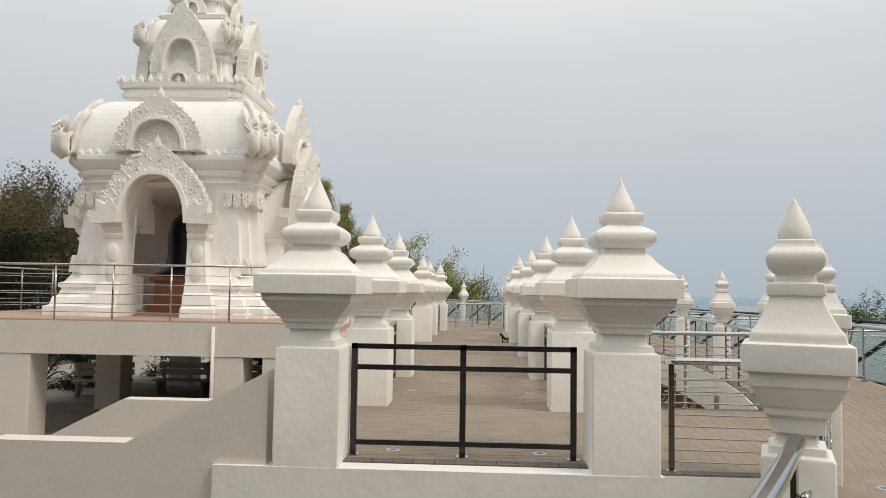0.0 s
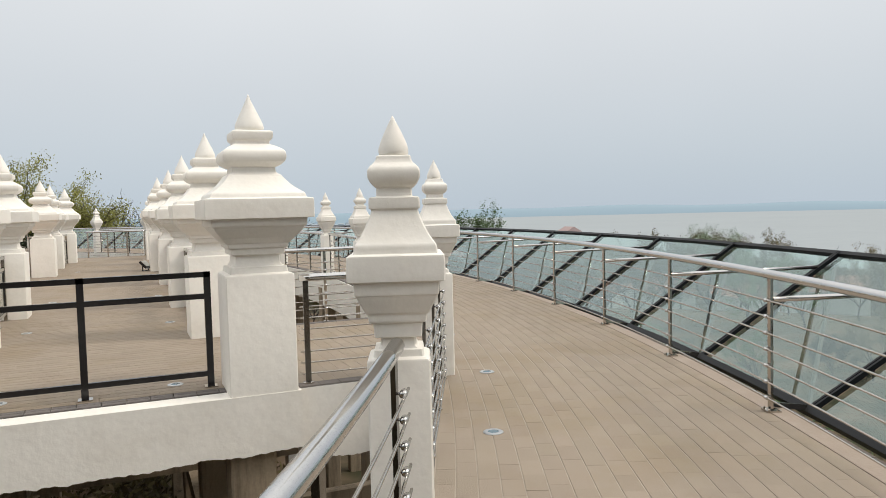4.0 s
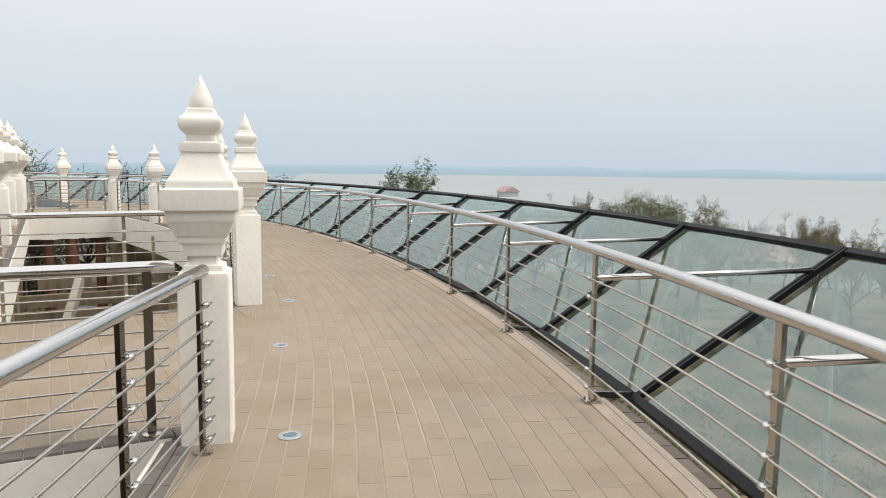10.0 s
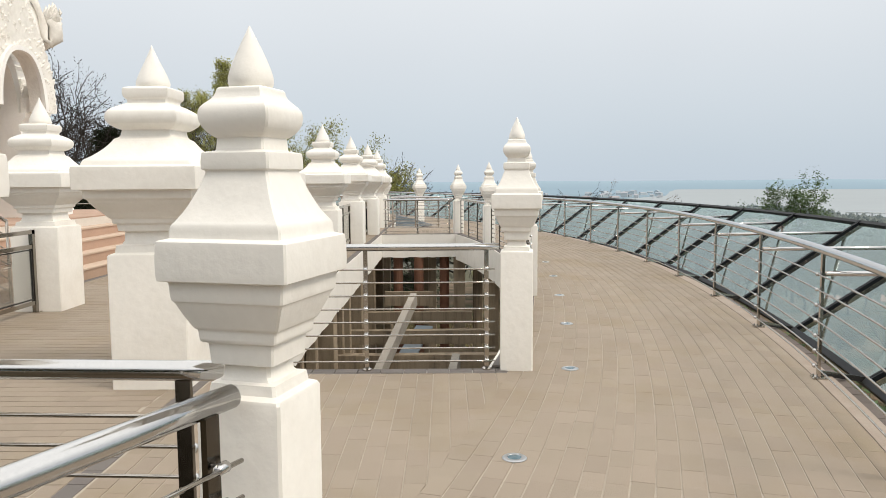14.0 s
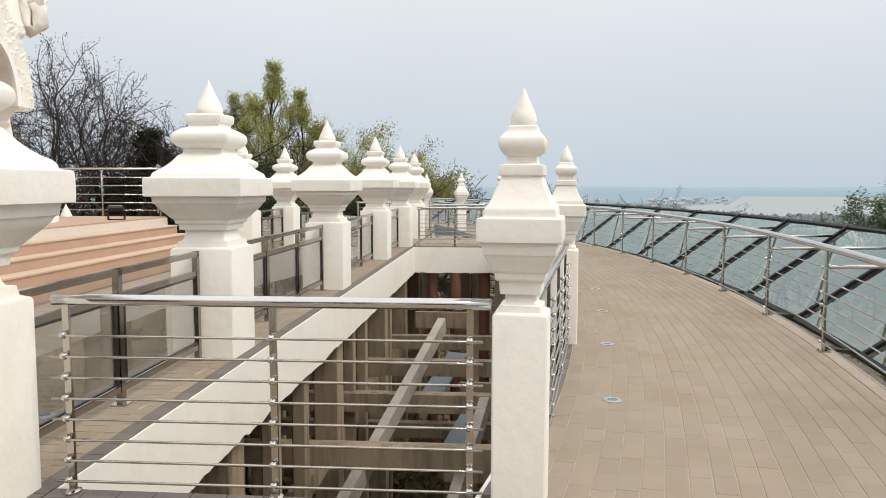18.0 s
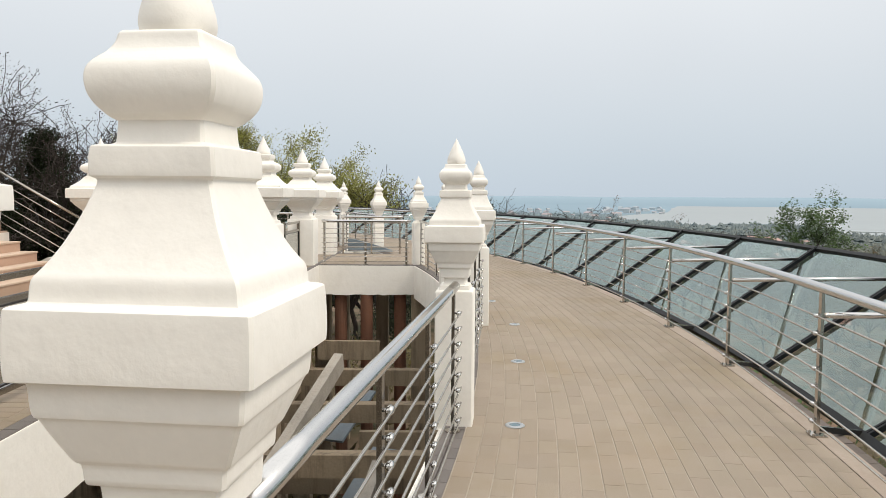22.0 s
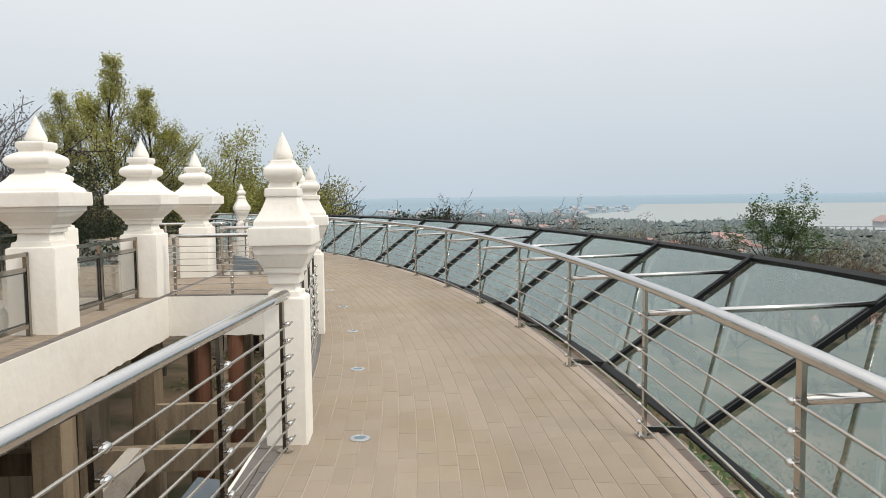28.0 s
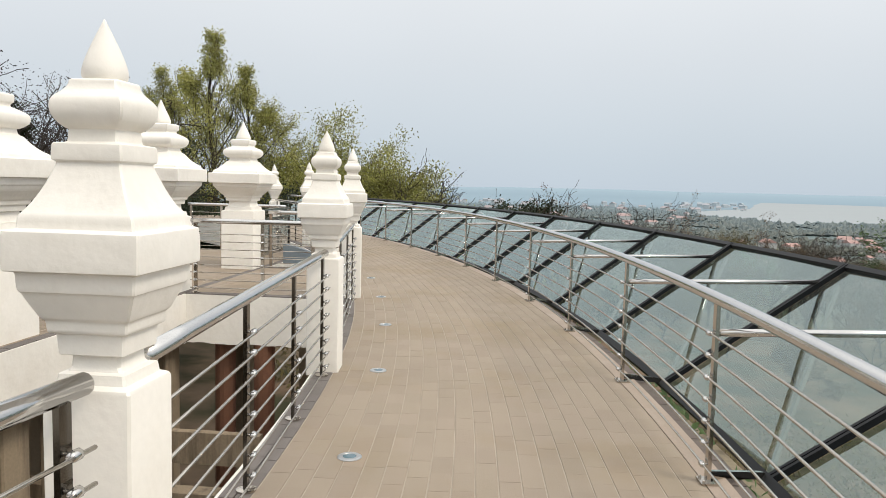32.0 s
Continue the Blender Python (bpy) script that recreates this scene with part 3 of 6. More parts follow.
def ragged_beam(bm, a, b, inward, z0, z1, thick, n=60, seed=0):
    """A plastered edge beam whose lower edge is left rough."""
    a, b, inward = Vector(a), Vector(b), Vector(inward)
    rings = []
    for i in range(n + 1):
        p = a.lerp(b, i / n)
        low = z0 + 0.03 * noise.noise(Vector((p.x * 1.7 + seed, p.y * 1.7, 0.3))) + 0.016 * noise.noise(Vector((p.x * 6, p.y * 6 + seed, 1.3))) + 0.014 * noise.noise(Vector((p.x * 23, p.y * 23 + seed, 2.3)))
        rings.append([bm.verts.new((*q.xy, z)) for q, z in ((p, low), (p + inward * thick, low + 0.02), (p + inward * thick, z1), (p, z1))])
    for r, s in zip(rings, rings[1:]):
        for k in range(4):
            bm.faces.new((r[k], r[(k + 1) % 4], s[(k + 1) % 4], s[k]))
    bm.faces.new(rings[0][::-1]); bm.faces.new(rings[-1])


for a, b, inw, nm in (((TX1, 11.76, 0), (TX1, 28.2, 0), (-1, 0, 0), "east"), ((TX0, TY0, 0), (TX1 - 0.003, TY0, 0), (0, 1, 0), "front"),
                      ((TX1, TY0 + 0.252, 0), (TX1, 8.1, 0), (-1, 0, 0), "corner"), ((TX1, 31.65, 0), (TX1, TY1, 0), (-1, 0, 0), "far")):
    bm = bmesh.new(); ragged_beam(bm, a, b, inw, -0.56 if nm in ("front", "corner") else -0.74, -0.012, 0.25, 220, len(nm))
    part("edge_beam", bm, WHITE, terrace, "white plastered edge beam with a ragged lower edge")
bm = bmesh.new(); ragged_beam(bm, (TX0, TY0 + 0.252, 0), (TX0, TY1, 0), (1, 0, 0), -0.74, -0.012, 0.25, 60, 5)
part("edge_beam", bm, WHITE, terrace)


def inner_x(y):
    """x of the walkway's inner rim at that y."""
    return CX + math.sqrt(max(0.0, (R_IN + 0.02) ** 2 - (y - CY) ** 2))


for nm, y0, y1 in (("south", 7.74, 11.76), ("north", 28.2, 31.65)):
    br = thing("bridge_deck", "short paved bridge joining terrace and walkway", "bridge", kind="structure")
    bm = bmesh.new()
    n = 8
    for zz0, zz1, inset, nm2 in ((-0.40, -0.034, 0.03, "slab"), (-0.033, -0.004, 0.14, "bedding")):
        bm = bmesh.new()
        sec = []
        for i in range(n + 1):
            y = y0 + inset + (y1 - y0 - 2 * inset) * i / n
            x0, x1 = TX1 - 0.2, inner_x(y) - 0.03 if nm2 == "slab" else inner_x(y) + 0.155
            sec.append([(x0, y, zz0), (x1, y, zz0), (x1, y, zz1), (x0, y, zz1)])
        loft(bm, sec)
        part(nm2, bm, CONCGREY if nm2 == "slab" else GROUT, br)
    for yy, inw in ((y0, 1), (y1, -1)):
        bm = bmesh.new(); ragged_beam(bm, (TX1, yy, 0), (inner_x(yy), yy, 0), (0, inw, 0), -0.72, -0.014, 0.2, 40, 9 + yy)
        part("edge_beam", bm, WHITE, br)

# ---------------------------------------------------------------- substructure in the open wells
def column(name, x, y, w, z0, z1, material, label, round_=False):
    bm = bmesh.new()
    if round_:
        lathe(bm, ((z0, w / 2), (z1, w / 2)), 14, x, y)
    else:
        square_stack(bm, ((z0, w / 2), (z1, w / 2)), 0.02, x, y)
    return solid(name, bm, material, label, "column", "columns under the deck", smooth=False)


RY = [7.98, 11.46, 15.17, 19.98, 24.85, 28.3, 31.5]
LY = [7.98, 11.58, 15.1, 24.8, 28.3, 31.5]
RX, LX = 3.02, 0.12
R_OFF, R_TALL = [0.06, 0, -0.045, -0.02, -0.08, 0, 0], [1.0, 1.0, 0.992, 1.0, 1.02, 1.008, 0.992]
L_OFF = [0, 0, 0, -0.30, -0.34, -0.12]
for y in RY:
    column("concrete_column", RX - 0.05, y, 0.42, -9, -0.55, CONC, "stained raw concrete column below the terrace")
    column("concrete_column", LX, y, 0.42, -9, -0.55, CONC, "stained raw concrete column below the terrace")
for y in (13.2, 16.6, 17.9, 21.2, 22.4, 25.6):
    column("timber_prop", RX + 0.05, y, 0.20, -9, -0.6, CONC, "rough brown prop under the white beam")
for a in (-25.4, -19.8, -13.3, -6.35, 0.38, 7.05, 13.7, 20.4, 27.1):
    p = P(35.95, a)
    column("walkway_column", p.x, p.y, 0.36, -12, -0.36, CONC, "raw concrete column carrying the walkway")
    p = P(38.1, a)
    column("walkway_column", p.x, p.y, 0.36, -14, -0.36, CONC, "raw concrete column carrying the walkway")
for x, y in ((4.55, 28.35), (5.35, 28.6), (3.9, 28.5)):
    column("red_round_column", x, y, 0.30, -9, -0.40, REDCOL, "rusty red round column in the well", True)


def brace(name, a, b, w, h, material, label):
    bm = bmesh.new(); beam(bm, a, b, w, h)
    return solid(name, bm, material, label, "beam", "beams under the deck")


for y in (13.2, 15.6, 18.3, 21.0, 23.6, 26.2):
    brace("tie_beam", (-0.2, y, -2.25), (inner_x(y) - 0.05, y + 0.1, -2.25), 0.24, 0.34, CONC, "brown horizontal concrete tie beam")
for y in (14.6, 19.6, 24.4):
    brace("tie_beam", (-0.2, y, -3.9), (inner_x(y) - 0.05, y + 0.1, -3.9), 0.24, 0.34, CONC, "brown horizontal concrete tie beam")
brace("long_beam", (2.9, 11.9, -2.9), (2.9, 28.0, -2.9), 0.22, 0.30, CONC, "long brown concrete beam in the well")
brace("long_beam", (0.5, 11.9, -2.0), (0.5, 28.0, -2.0), 0.22, 0.30, CONC, "long brown concrete beam in the well")
brace("stair_string", (3.2, 14.0, -3.6), (4.6, 23.4, -1.25), 0.16, 0.30, CONCGREY, "sloping pale concrete string of a stair")
brace("stair_string", (4.5, 13.2, -4.2), (5.6, 20.2, -2.0), 0.16, 0.30, CONCGREY, "sloping pale concrete string of a stair")
for y0, z0, x0 in ((22.6, -2.7, 5.0), (25.6, -2.5, 4.3)):
    bm = bmesh.new(); beam(bm, (x0, y0 - 1.3, z0 - 0.5), (x0 + 0.5, y0 + 0.1, z0 + 0.1), 0.5, 0.05)
    solid("roofing_sheet", bm, BLUEROOF, "sloping blue-grey sheet over a lower stair", "sheet", "sheets below the deck")
for y0, x0, z0 in ((26.9, 3.6, -1.6), (23.0, 5.0, -2.4), (20.3, 4.9, -3.0), (17.2, 3.9, -3.3)):
    bm = bmesh.new(); box(bm, x0, x0 + 1.4, y0, y0 + 0.12, z0 - 0.42, z0)
    solid("low_wall", bm, CONC, "short brown concrete wall in the well", "wall", "walls below the deck")
# added wall behind the well, under the terrace's far row; blocks side light
bm = bmesh.new(); box(bm, -0.62, -0.30, 8.2, 34.5, -9, -0.76)
solid("retaining_wall", bm, CONC, "added brown wall keeping side light out under the terrace", "wall", kind="structure")

# ---------------------------------------------------------------- raised platform, broad steps, stair parapets
PZ = 0.95
PX0, PX1, PY0, PY1 = -10.75, -2.05, 15.45, 24.85
platform = thing("temple_platform", "raised cream platform with a tiled top carrying the shrine", "platform", kind="structure")
bm = bmesh.new(); box(bm, PX0, PX1, PY0, PY1, PZ - 0.70, PZ - 0.03)
part("edge_wall", bm, GREYWALL, platform)
bm = bmesh.new(); box(bm, PX0 + 0.02, PX1 - 0.02, PY0 + 0.02, PY1 - 0.02, PZ - 0.029, PZ)
part("tiled_top", bm, STEPTILE, platform)
for x in (-10.2, -7.75, -3.35, -2.3):
    for y in (PY0 + 0.35, PY0 + 4.2, PY1 - 0.4):
        bm = bmesh.new(); square_stack(bm, ((-1.5, 0.33), (PZ - 0.71, 0.33)), 0.02, x, y)
        part("column", bm, GREYWALL, platform)
bm = bmesh.new(); tube(bm, ((-3.62, PY0 - 0.035, 0.85), (-3.62, PY0 - 0.035, -1.4)), 0.035, 10)
solid("downpipe", bm, WHITE, "white plastic downpipe on the platform wall", "pipe", smooth=True)
steps = thing("platform_steps", "broad terracotta-tiled steps up to the shrine platform", "steps", kind="structure")
for i in range(5):
    zt = PZ - 0.19 * (i + 1)
    if zt < 0.02:
        continue
    x1 = PX1 + 0.32 * (i + 1)
    bm = bmesh.new(); box(bm, PX1 + 0.32 * i + 0.001, x1, PY0, PY1 - 0.2, -0.05, zt - 0.03)
    part("riser", bm, STEPTILE, steps)
    bm = bmesh.new(); box(bm, PX1 + 0.32 * i + 0.002, x1 + 0.02, PY0, PY1 - 0.2, zt - 0.029, zt)
    part("tread", bm, STEPEDGE, steps)
bm = bmesh.new(); box(bm, PX0 - 4, TX0 - 0.02, 10.8, 36, -1.75, -1.5)
solid("lower_court", bm, CONCGREY, "grey lower court under the platform", "court", kind="structure")


def parapet(y, label, top=0.86):
    bm = bmesh.new()
    plate(bm, ((-0.26, -7), (-0.26, top), (-1.62, 0.16), (-2.95, 0.16), (-5.6, -1.2), (-5.6, -7)), y, y + 0.24)
    return solid("stair_parapet", bm, GREYWALL, label, "parapet", "stair parapets", kind="structure")


parapet(7.72, "cream parapet wall stepping down beside the stair")
parapet(10.35, "cream parapet wall stepping down beside the stair")
parapet(24.95, "cream parapet wall stepping down beside the far stair", 1.03)
parapet(27.85, "cream parapet wall stepping down beside the far stair", 1.03)
for i, (y0, y1) in itertools.product(range(12), ((7.97, 10.34), (25.2, 27.84))):
    bm = bmesh.new(); box(bm, -0.6 - 0.3 * (i + 1), -0.6 - 0.3 * i, y0, y1, -0.17 * (i + 1) - 0.6, -0.17 * (i + 1))
    solid("stair_step", bm, CONCGREY, "grey concrete step between parapets", "step", "stair steps", kind="structure")

# ---------------------------------------------------------------- pillars
R_SHAFT = ((-0.03, 0.31), (1.07, 0.31), (1.085, 0.302), (1.10, 0.265), (1.155, 0.255), (1.16, 0.222), (1.19, 0.205), (1.262, 0.20))
R_CAP = ((1.262, 0.20), (1.268, 0.24), (1.325, 0.245), (1.33, 0.268), (1.372, 0.274), (1.378, 0.288), (1.41, 0.312), (1.455, 0.355), (1.50, 0.392), (1.525, 0.402), (1.53, 0.42), (1.597, 0.424), (1.60, 0.475), (1.604, 0.48), (1.772, 0.48), (1.78, 0.472),
         (1.785, 0.425), (1.826, 0.415), (1.85, 0.375), (1.885, 0.33), (1.93, 0.285), (1.98, 0.248), (2.0, 0.236), (2.004, 0.225), (2.018, 0.20), (2.07, 0.192))
R_FIN = ((2.07, 0.192), (2.076, 0.215), (2.098, 0.248), (2.125, 0.275), (2.155, 0.284), (2.195, 0.282), (2.222, 0.268), (2.25, 0.228), (2.275, 0.182), (2.282, 0.160), (2.30, 0.156), (2.315, 0.162), (2.33, 0.182), (2.395, 0.186), (2.408, 0.172), (2.415, 0.14))
R_SPIKE = ((2.415, 0.120), (2.43, 0.132), (2.455, 0.134), (2.50, 0.118), (2.555, 0.093), (2.61, 0.066), (2.67, 0.038), (2.72, 0.017), (2.758, 0.002))
W_SHAFT = ((-0.03, 0.142), (1.01, 0.142), (1.02, 0.137), (1.03, 0.115), (1.062, 0.110), (1.066, 0.09), (1.08, 0.081), (1.117, 0.079))
W_CAP = ((1.117, 0.079), (1.12, 0.107), (1.188, 0.110), (1.192, 0.128), (1.232, 0.131), (1.236, 0.140), (1.262, 0.152), (1.296, 0.168), (1.322, 0.178), (1.328, 0.186), (1.386, 0.188), (1.389, 0.209), (1.393, 0.213), (1.503, 0.213), (1.510, 0.207),
         (1.513, 0.184), (1.551, 0.182), (1.568, 0.168), (1.60, 0.148), (1.645, 0.127), (1.69, 0.110), (1.715, 0.102), (1.718, 0.110), (1.722, 0.114), (1.772, 0.112), (1.776, 0.080), (1.815, 0.078))
W_FIN = ((1.815, 0.078), (1.820, 0.088), (1.838, 0.104), (1.858, 0.114), (1.88, 0.117), (1.90, 0.115), (1.915, 0.106), (1.932, 0.088), (1.948, 0.079), (1.966, 0.076), (1.968, 0.068))
W_SPIKE = ((1.966, 0.058), (1.974, 0.066), (1.990, 0.069), (2.015, 0.065), (2.055, 0.050), (2.095, 0.032), (2.13, 0.015), (2.158, 0.002))


def rounded(prof, keep=55.0, worn=0.004):
    """The profile with its curves rounded and its sharp arrises slightly worn."""
    p = [Vector(q) for q in prof]
    for step in range(2):
        out = [p[0]]
        for a, b, c in zip(p, p[1:], p[2:]):
            u, v = b - a, c - b
            if math.degrees(u.angle(v)) < keep:
                out += [b - u * 0.25, b + v * 0.25]
            elif step == 0:
                out += [b - u * min(0.4, worn / u.length), b + v * min(0.4, worn / v.length)]
            else:
                out.append(b)
        p = out + [p[-1]]
    return [tuple(q) for q in p]


def pillar(name, shaft, cap, fin, spike, label, group):
    t = thing(name, label, "pillar", group)
    for nm, prof in (("shaft", shaft), ("capital", cap), ("bulb", fin)):
        bm = bmesh.new(); square_stack(bm, prof if nm == "shaft" else rounded(prof), 0.009 if nm == "shaft" else 0.006, 0, 0, 0.003 if prof[0][1] > 0.15 else 0.0018)
        ob = part(nm, bm, WHITE, t, smooth=True)
        ob.data.set_sharp_from_angle(angle=radians(32))
    bm = bmesh.new(); lathe(bm, rounded(spike), 24)
    part("finial", bm, WHITE, t, smooth=True)
    return t


big = pillar("terrace_pillar", R_SHAFT, R_CAP, R_FIN, R_SPIKE, "thick white stucco pillar with a flared cap and pointed finial", "terrace pillars")
first = True
for x, ys, offs, talls in ((RX, RY, R_OFF, R_TALL), (LX, LY, L_OFF, [1.0] * 6)):
    for y, off, tall in zip(ys, offs, talls):
        m = pose(x + off, y, 0, 0, 0, 0) @ Matrix.Diagonal((1, 1, tall, 1))
        if first:
            big.matrix_basis = m
            first = False
        else:
            copy_thing(big, m)
WA = [-26.24, -19.915, -13.006, -6.308, 0.448, 7.104, 13.782, 20.573, 27.1, 33.8]
WR = [35.912, 36.064, 36.046, 35.892, 36.018, 35.896, 35.943, 35.851, 35.95, 35.95]
WZ = [0.974, 0.985, 1.032, 1.001, 1.014, 0.992, 1.008, 0.99, 1.0, 1.0]
R_W = 35.95
slim = pillar("walkway_pillar", W_SHAFT, W_CAP, W_FIN, W_SPIKE, "slender white stucco pillar with a pointed finial on the walkway edge", "walkway pillars")
for i in (1, 0, 2, 3, 4, 5, 6, 7, 8, 9):
    a = WA[i]
    p = P(WR[i], a)
    m = pose(p.x, p.y, 0, 0, 0, -6.5 if i == 2 else a * 0.8) @ Matrix.Diagonal((1, 1, WZ[i], 1))
    if i == 1:
        slim.matrix_basis = m
    else:
        copy_thing(slim, m)

# ---------------------------------------------------------------- outer railing along the curve
R_RAIL = 38.51
N0, N1 = -4, 20
orail = thing("outer_railing", "stainless steel railing with seven rods along the walkway's outer edge", "railing")
fine = [A0 + STEP * (N0 + (N1 - N0) * i / 144) for i in range(145)]
bm = bmesh.new(); tube(bm, [P(R_RAIL, a, 1.07) for a in fine], 0.036, 12)
part("handrail", bm, POLISHED, orail, "brushed tubular handrail", smooth=True)
ROD_Z = [0.11 + 0.127 * i for i in range(7)]
for z in ROD_Z:
    bm = bmesh.new(); tube(bm, [P(R_RAIL - 0.035, a, z) for a in fine], 0.0075, 6)
    part("rod", bm, STEEL, orail, smooth=True)


def clamp_mesh():
    bm = bmesh.new()
    tube(bm, ((0, 0, 0), (0.03, 0, 0)), 0.007, 6)
    tube(bm, ((0.035, -0.024, 0), (0.035, -0.016, 0), (0.035, 0.016, 0), (0.035, 0.024, 0)), 0.012, 8, radii=[0.009, 0.0165, 0.0165, 0.009])
    return mesh("clamp", bm, True)


CLAMP = clamp_mesh()
CLAMP.materials.append(POLISHED)
bm = bmesh.new(); box(bm, -0.011, 0.011, -0.026, 0.026, 0.0, 1.04)
POSTM = mesh("post", bm); POSTM.materials.append(STEEL)
# same post, with the dark reflection in its colour
POSTD = POSTM.copy(); POSTD.materials.clear(); POSTD.materials.append(DARKSTEEL)
bm = bmesh.new(); box(bm, -0.05, 0.06, -0.06, 0.06, 0.003, 0.015)
for sx in (-0.032, 0.042):
    for sy in (-0.04, 0.04):
        lathe(bm, ((0.015, 0.009), (0.026, 0.009), (0.03, 0.004)), 6, sx, sy)
FOOTM = mesh("foot_plate", bm); FOOTM.materials.append(STEEL)
bm = bmesh.new(); beam(bm, (0.0, 0, 0.05), (0.44, 0.33, -0.07), 0.03, 0.045)
FOOTBAR = mesh("brace", bm); FOOTBAR.materials.append(STEEL)
for i in range(N0, N1 + 1):
    a = A0 + STEP * i
    po = part("post", POSTM, STEEL, orail)
    po.matrix_basis = Matrix.Translation(P(R_RAIL, a)) @ pose(0, 0, 0, 0, 0, a)
    part("foot_plate", FOOTM, STEEL, po)
    part("brace", FOOTBAR, STEEL, po)
    if i <= 16:
        for z in ROD_Z:
            c = part("clamp", CLAMP, POLISHED, po)
            c.matrix_basis = pose(-0.002, 0, z, 0, 0, 180)

# ---------------------------------------------------------------- leaning glass guard
RL, ZL, RU, ZU, SKEW, FOOT = 38.97, -0.11, 40.47, 1.035, -0.30, 0.42


def gp(a, f, lift=0.0):
    """A place on the leaning glass: a degrees at the foot, f from foot to top, lifted square to the glass."""
    ang = a + FOOT + SKEW * f
    r, z = RL + (RU - RL) * f, ZL + (ZU - ZL) * f
    s = math.hypot(RU - RL, ZU - ZL)
    return P(r - lift * (ZU - ZL) / s, ang, z + lift * (RU - RL) / s)


def skin(bm, a0, a1, lift0, lift1, f0=0.0, f1=1.0, n=4):
    sec = []
    for i in range(n + 1):
        a = a0 + (a1 - a0) * i / n
        sec.append([gp(a, f0, lift0), gp(a, f1, lift0), gp(a, f1, lift1), gp(a, f0, lift1)])
    loft(bm, sec)


guard = thing("glass_guard", "leaning teal glass guard in dark metal frames", "glass guard")
for i in range(N0 - 1, N1 + 1):
    a = A0 + STEP * i
    bm = bmesh.new()
    a1 = a + STEP
    vs = [bm.verts.new(gp(x, f, 0.0)) for x, f in ((a + 0.06, 0.02), (a1 - 0.06, 0.02), (a1 - 0.06, 0.985), (a + 0.06, 0.985))]
    bm.faces.new(vs)
    pane = part("pane", bm, TEALGLASS, guard)
    pane.visible_shadow = False
    mu = bmesh.new()
    nrm = (gp(a, 0.5, 1) - gp(a, 0.5, 0)).normalized()
    side = nrm.cross(gp(a, 1) - gp(a, 0)).normalized() * 0.020
    for s in (-1, 1):
        beam(mu, gp(a, 0.0, 0.022) + side * s, gp(a, 1.0, 0.022) + side * s, 0.027, 0.042, nrm)
    beam(mu, gp(a, 0.0, 0.015), gp(a, 1.0, 0.015), 0.03, 0.03, nrm)
    part("mullion", mu, FRAME, guard)
    if i == N1:
        continue
    tr = bmesh.new(); skin(tr, a, a1, -0.02, 0.036, 0.978, 1.005)
    part("top_rail", tr, FRAME, guard)
    br = bmesh.new(); skin(br, a, a1, -0.03, 0.045, -0.012, 0.024)
    part("bottom_rail", br, FRAME, guard)
    under = bmesh.new(); beam(under, gp(a + 0.3, 0.03, -0.07), gp(a1 - 0.1, 0.9, -0.07), 0.026, 0.03, nrm)
    part("wind_brace", under, BRACE, guard, "grey-brown diagonal brace below the glass")
    if i >= N0:
        # tie from the railing post to its mullion
        st = bmesh.new()
        q = P(R_RAIL + 0.01, a, 0.875)
        f = (0.875 - ZL) / (ZU - ZL)
        tube(st, (q, P(RL + (RU - RL) * f - 0.03, a + FOOT + SKEW * f, 0.895)), 0.022, 10)
        part("tie_bar", st, POLISHED, guard, "polished tie bar from railing post to frame", smooth=True)

# ---------------------------------------------------------------- inner railings between the slender pillars


def rail_run(p0, p1, label, bays, side, ext0=0.0, ext1=0.0, rods=8, arc=None, posts=None, top=1.052, bore=0.036):
    """A straight or curved rod railing from p0 to p1, clamps on the side given (+1 left of the run)."""
    t = thing("rod_railing", label, "railing", "rod railings")
    n = 10
    pts = [Vector(p0).lerp(Vector(p1), i / n) for i in range(n + 1)] if arc is None else [P(arc[0], arc[1] + (arc[2] - arc[1]) * i / n) for i in range(n + 1)]
    def at(f):
        k = min(n - 1, max(0, int(f * n)))
        return pts[k].lerp(pts[k + 1], f * n - k)
    d0, d1 = (pts[1] - pts[0]).normalized(), (pts[-1] - pts[-2]).normalized()
    up = Vector((0, 0, top))
    bm = bmesh.new(); tube(bm, [pts[0] - d0 * ext0 + up] + [p + up for p in pts[1:-1]] + [pts[-1] + d1 * ext1 + up], bore, 12)
    part("handrail", bm, POLISHED, t, smooth=True)
    zs = [(0.085 + 0.112 * i) * top / 1.052 for i in range(rods)]
    off = 0.05
    for z in zs:
        bm = bmesh.new()
        tube(bm, [p + Vector((0, 0, z)) + Vector((0, 0, 1)).cross(d0) * side * off for p in pts], 0.0075, 6)
        part("rod", bm, STEEL, t, smooth=True)
    fs = posts or [i / bays for i in range(bays + 1)]
    for f in fs:
        f = min(0.985, max(0.015, f))
        p = at(f)
        ang = math.degrees(math.atan2(d0.y, d0.x))
        po = part("post", POSTD if "between" in label or "near edge" in label else POSTM, STEEL, t)
        po.matrix_basis = Matrix.Translation(p) @ pose(0, 0, 0, 0, 0, ang + 90) @ Matrix.Diagonal((1, 0.7 if bore < 0.035 else 1, top / 1.052, 1))
        ft = bmesh.new(); lathe(ft, ((0.002, 0.055), (0.012, 0.055), (0.02, 0.03)), 14)
        part("foot_plate", ft, STEEL, po, smooth=False)
        for z in zs:
            c = part("clamp", CLAMP, POLISHED, po)
            c.matrix_basis = pose(0, 0, z * 1.052 / top, 0, 0, 0 if side > 0 else 180) @ Matrix.Diagonal((1.12, 1.12, 1.12, 1))
    return t


inner_label = "polished steel rod railing between white pillars"
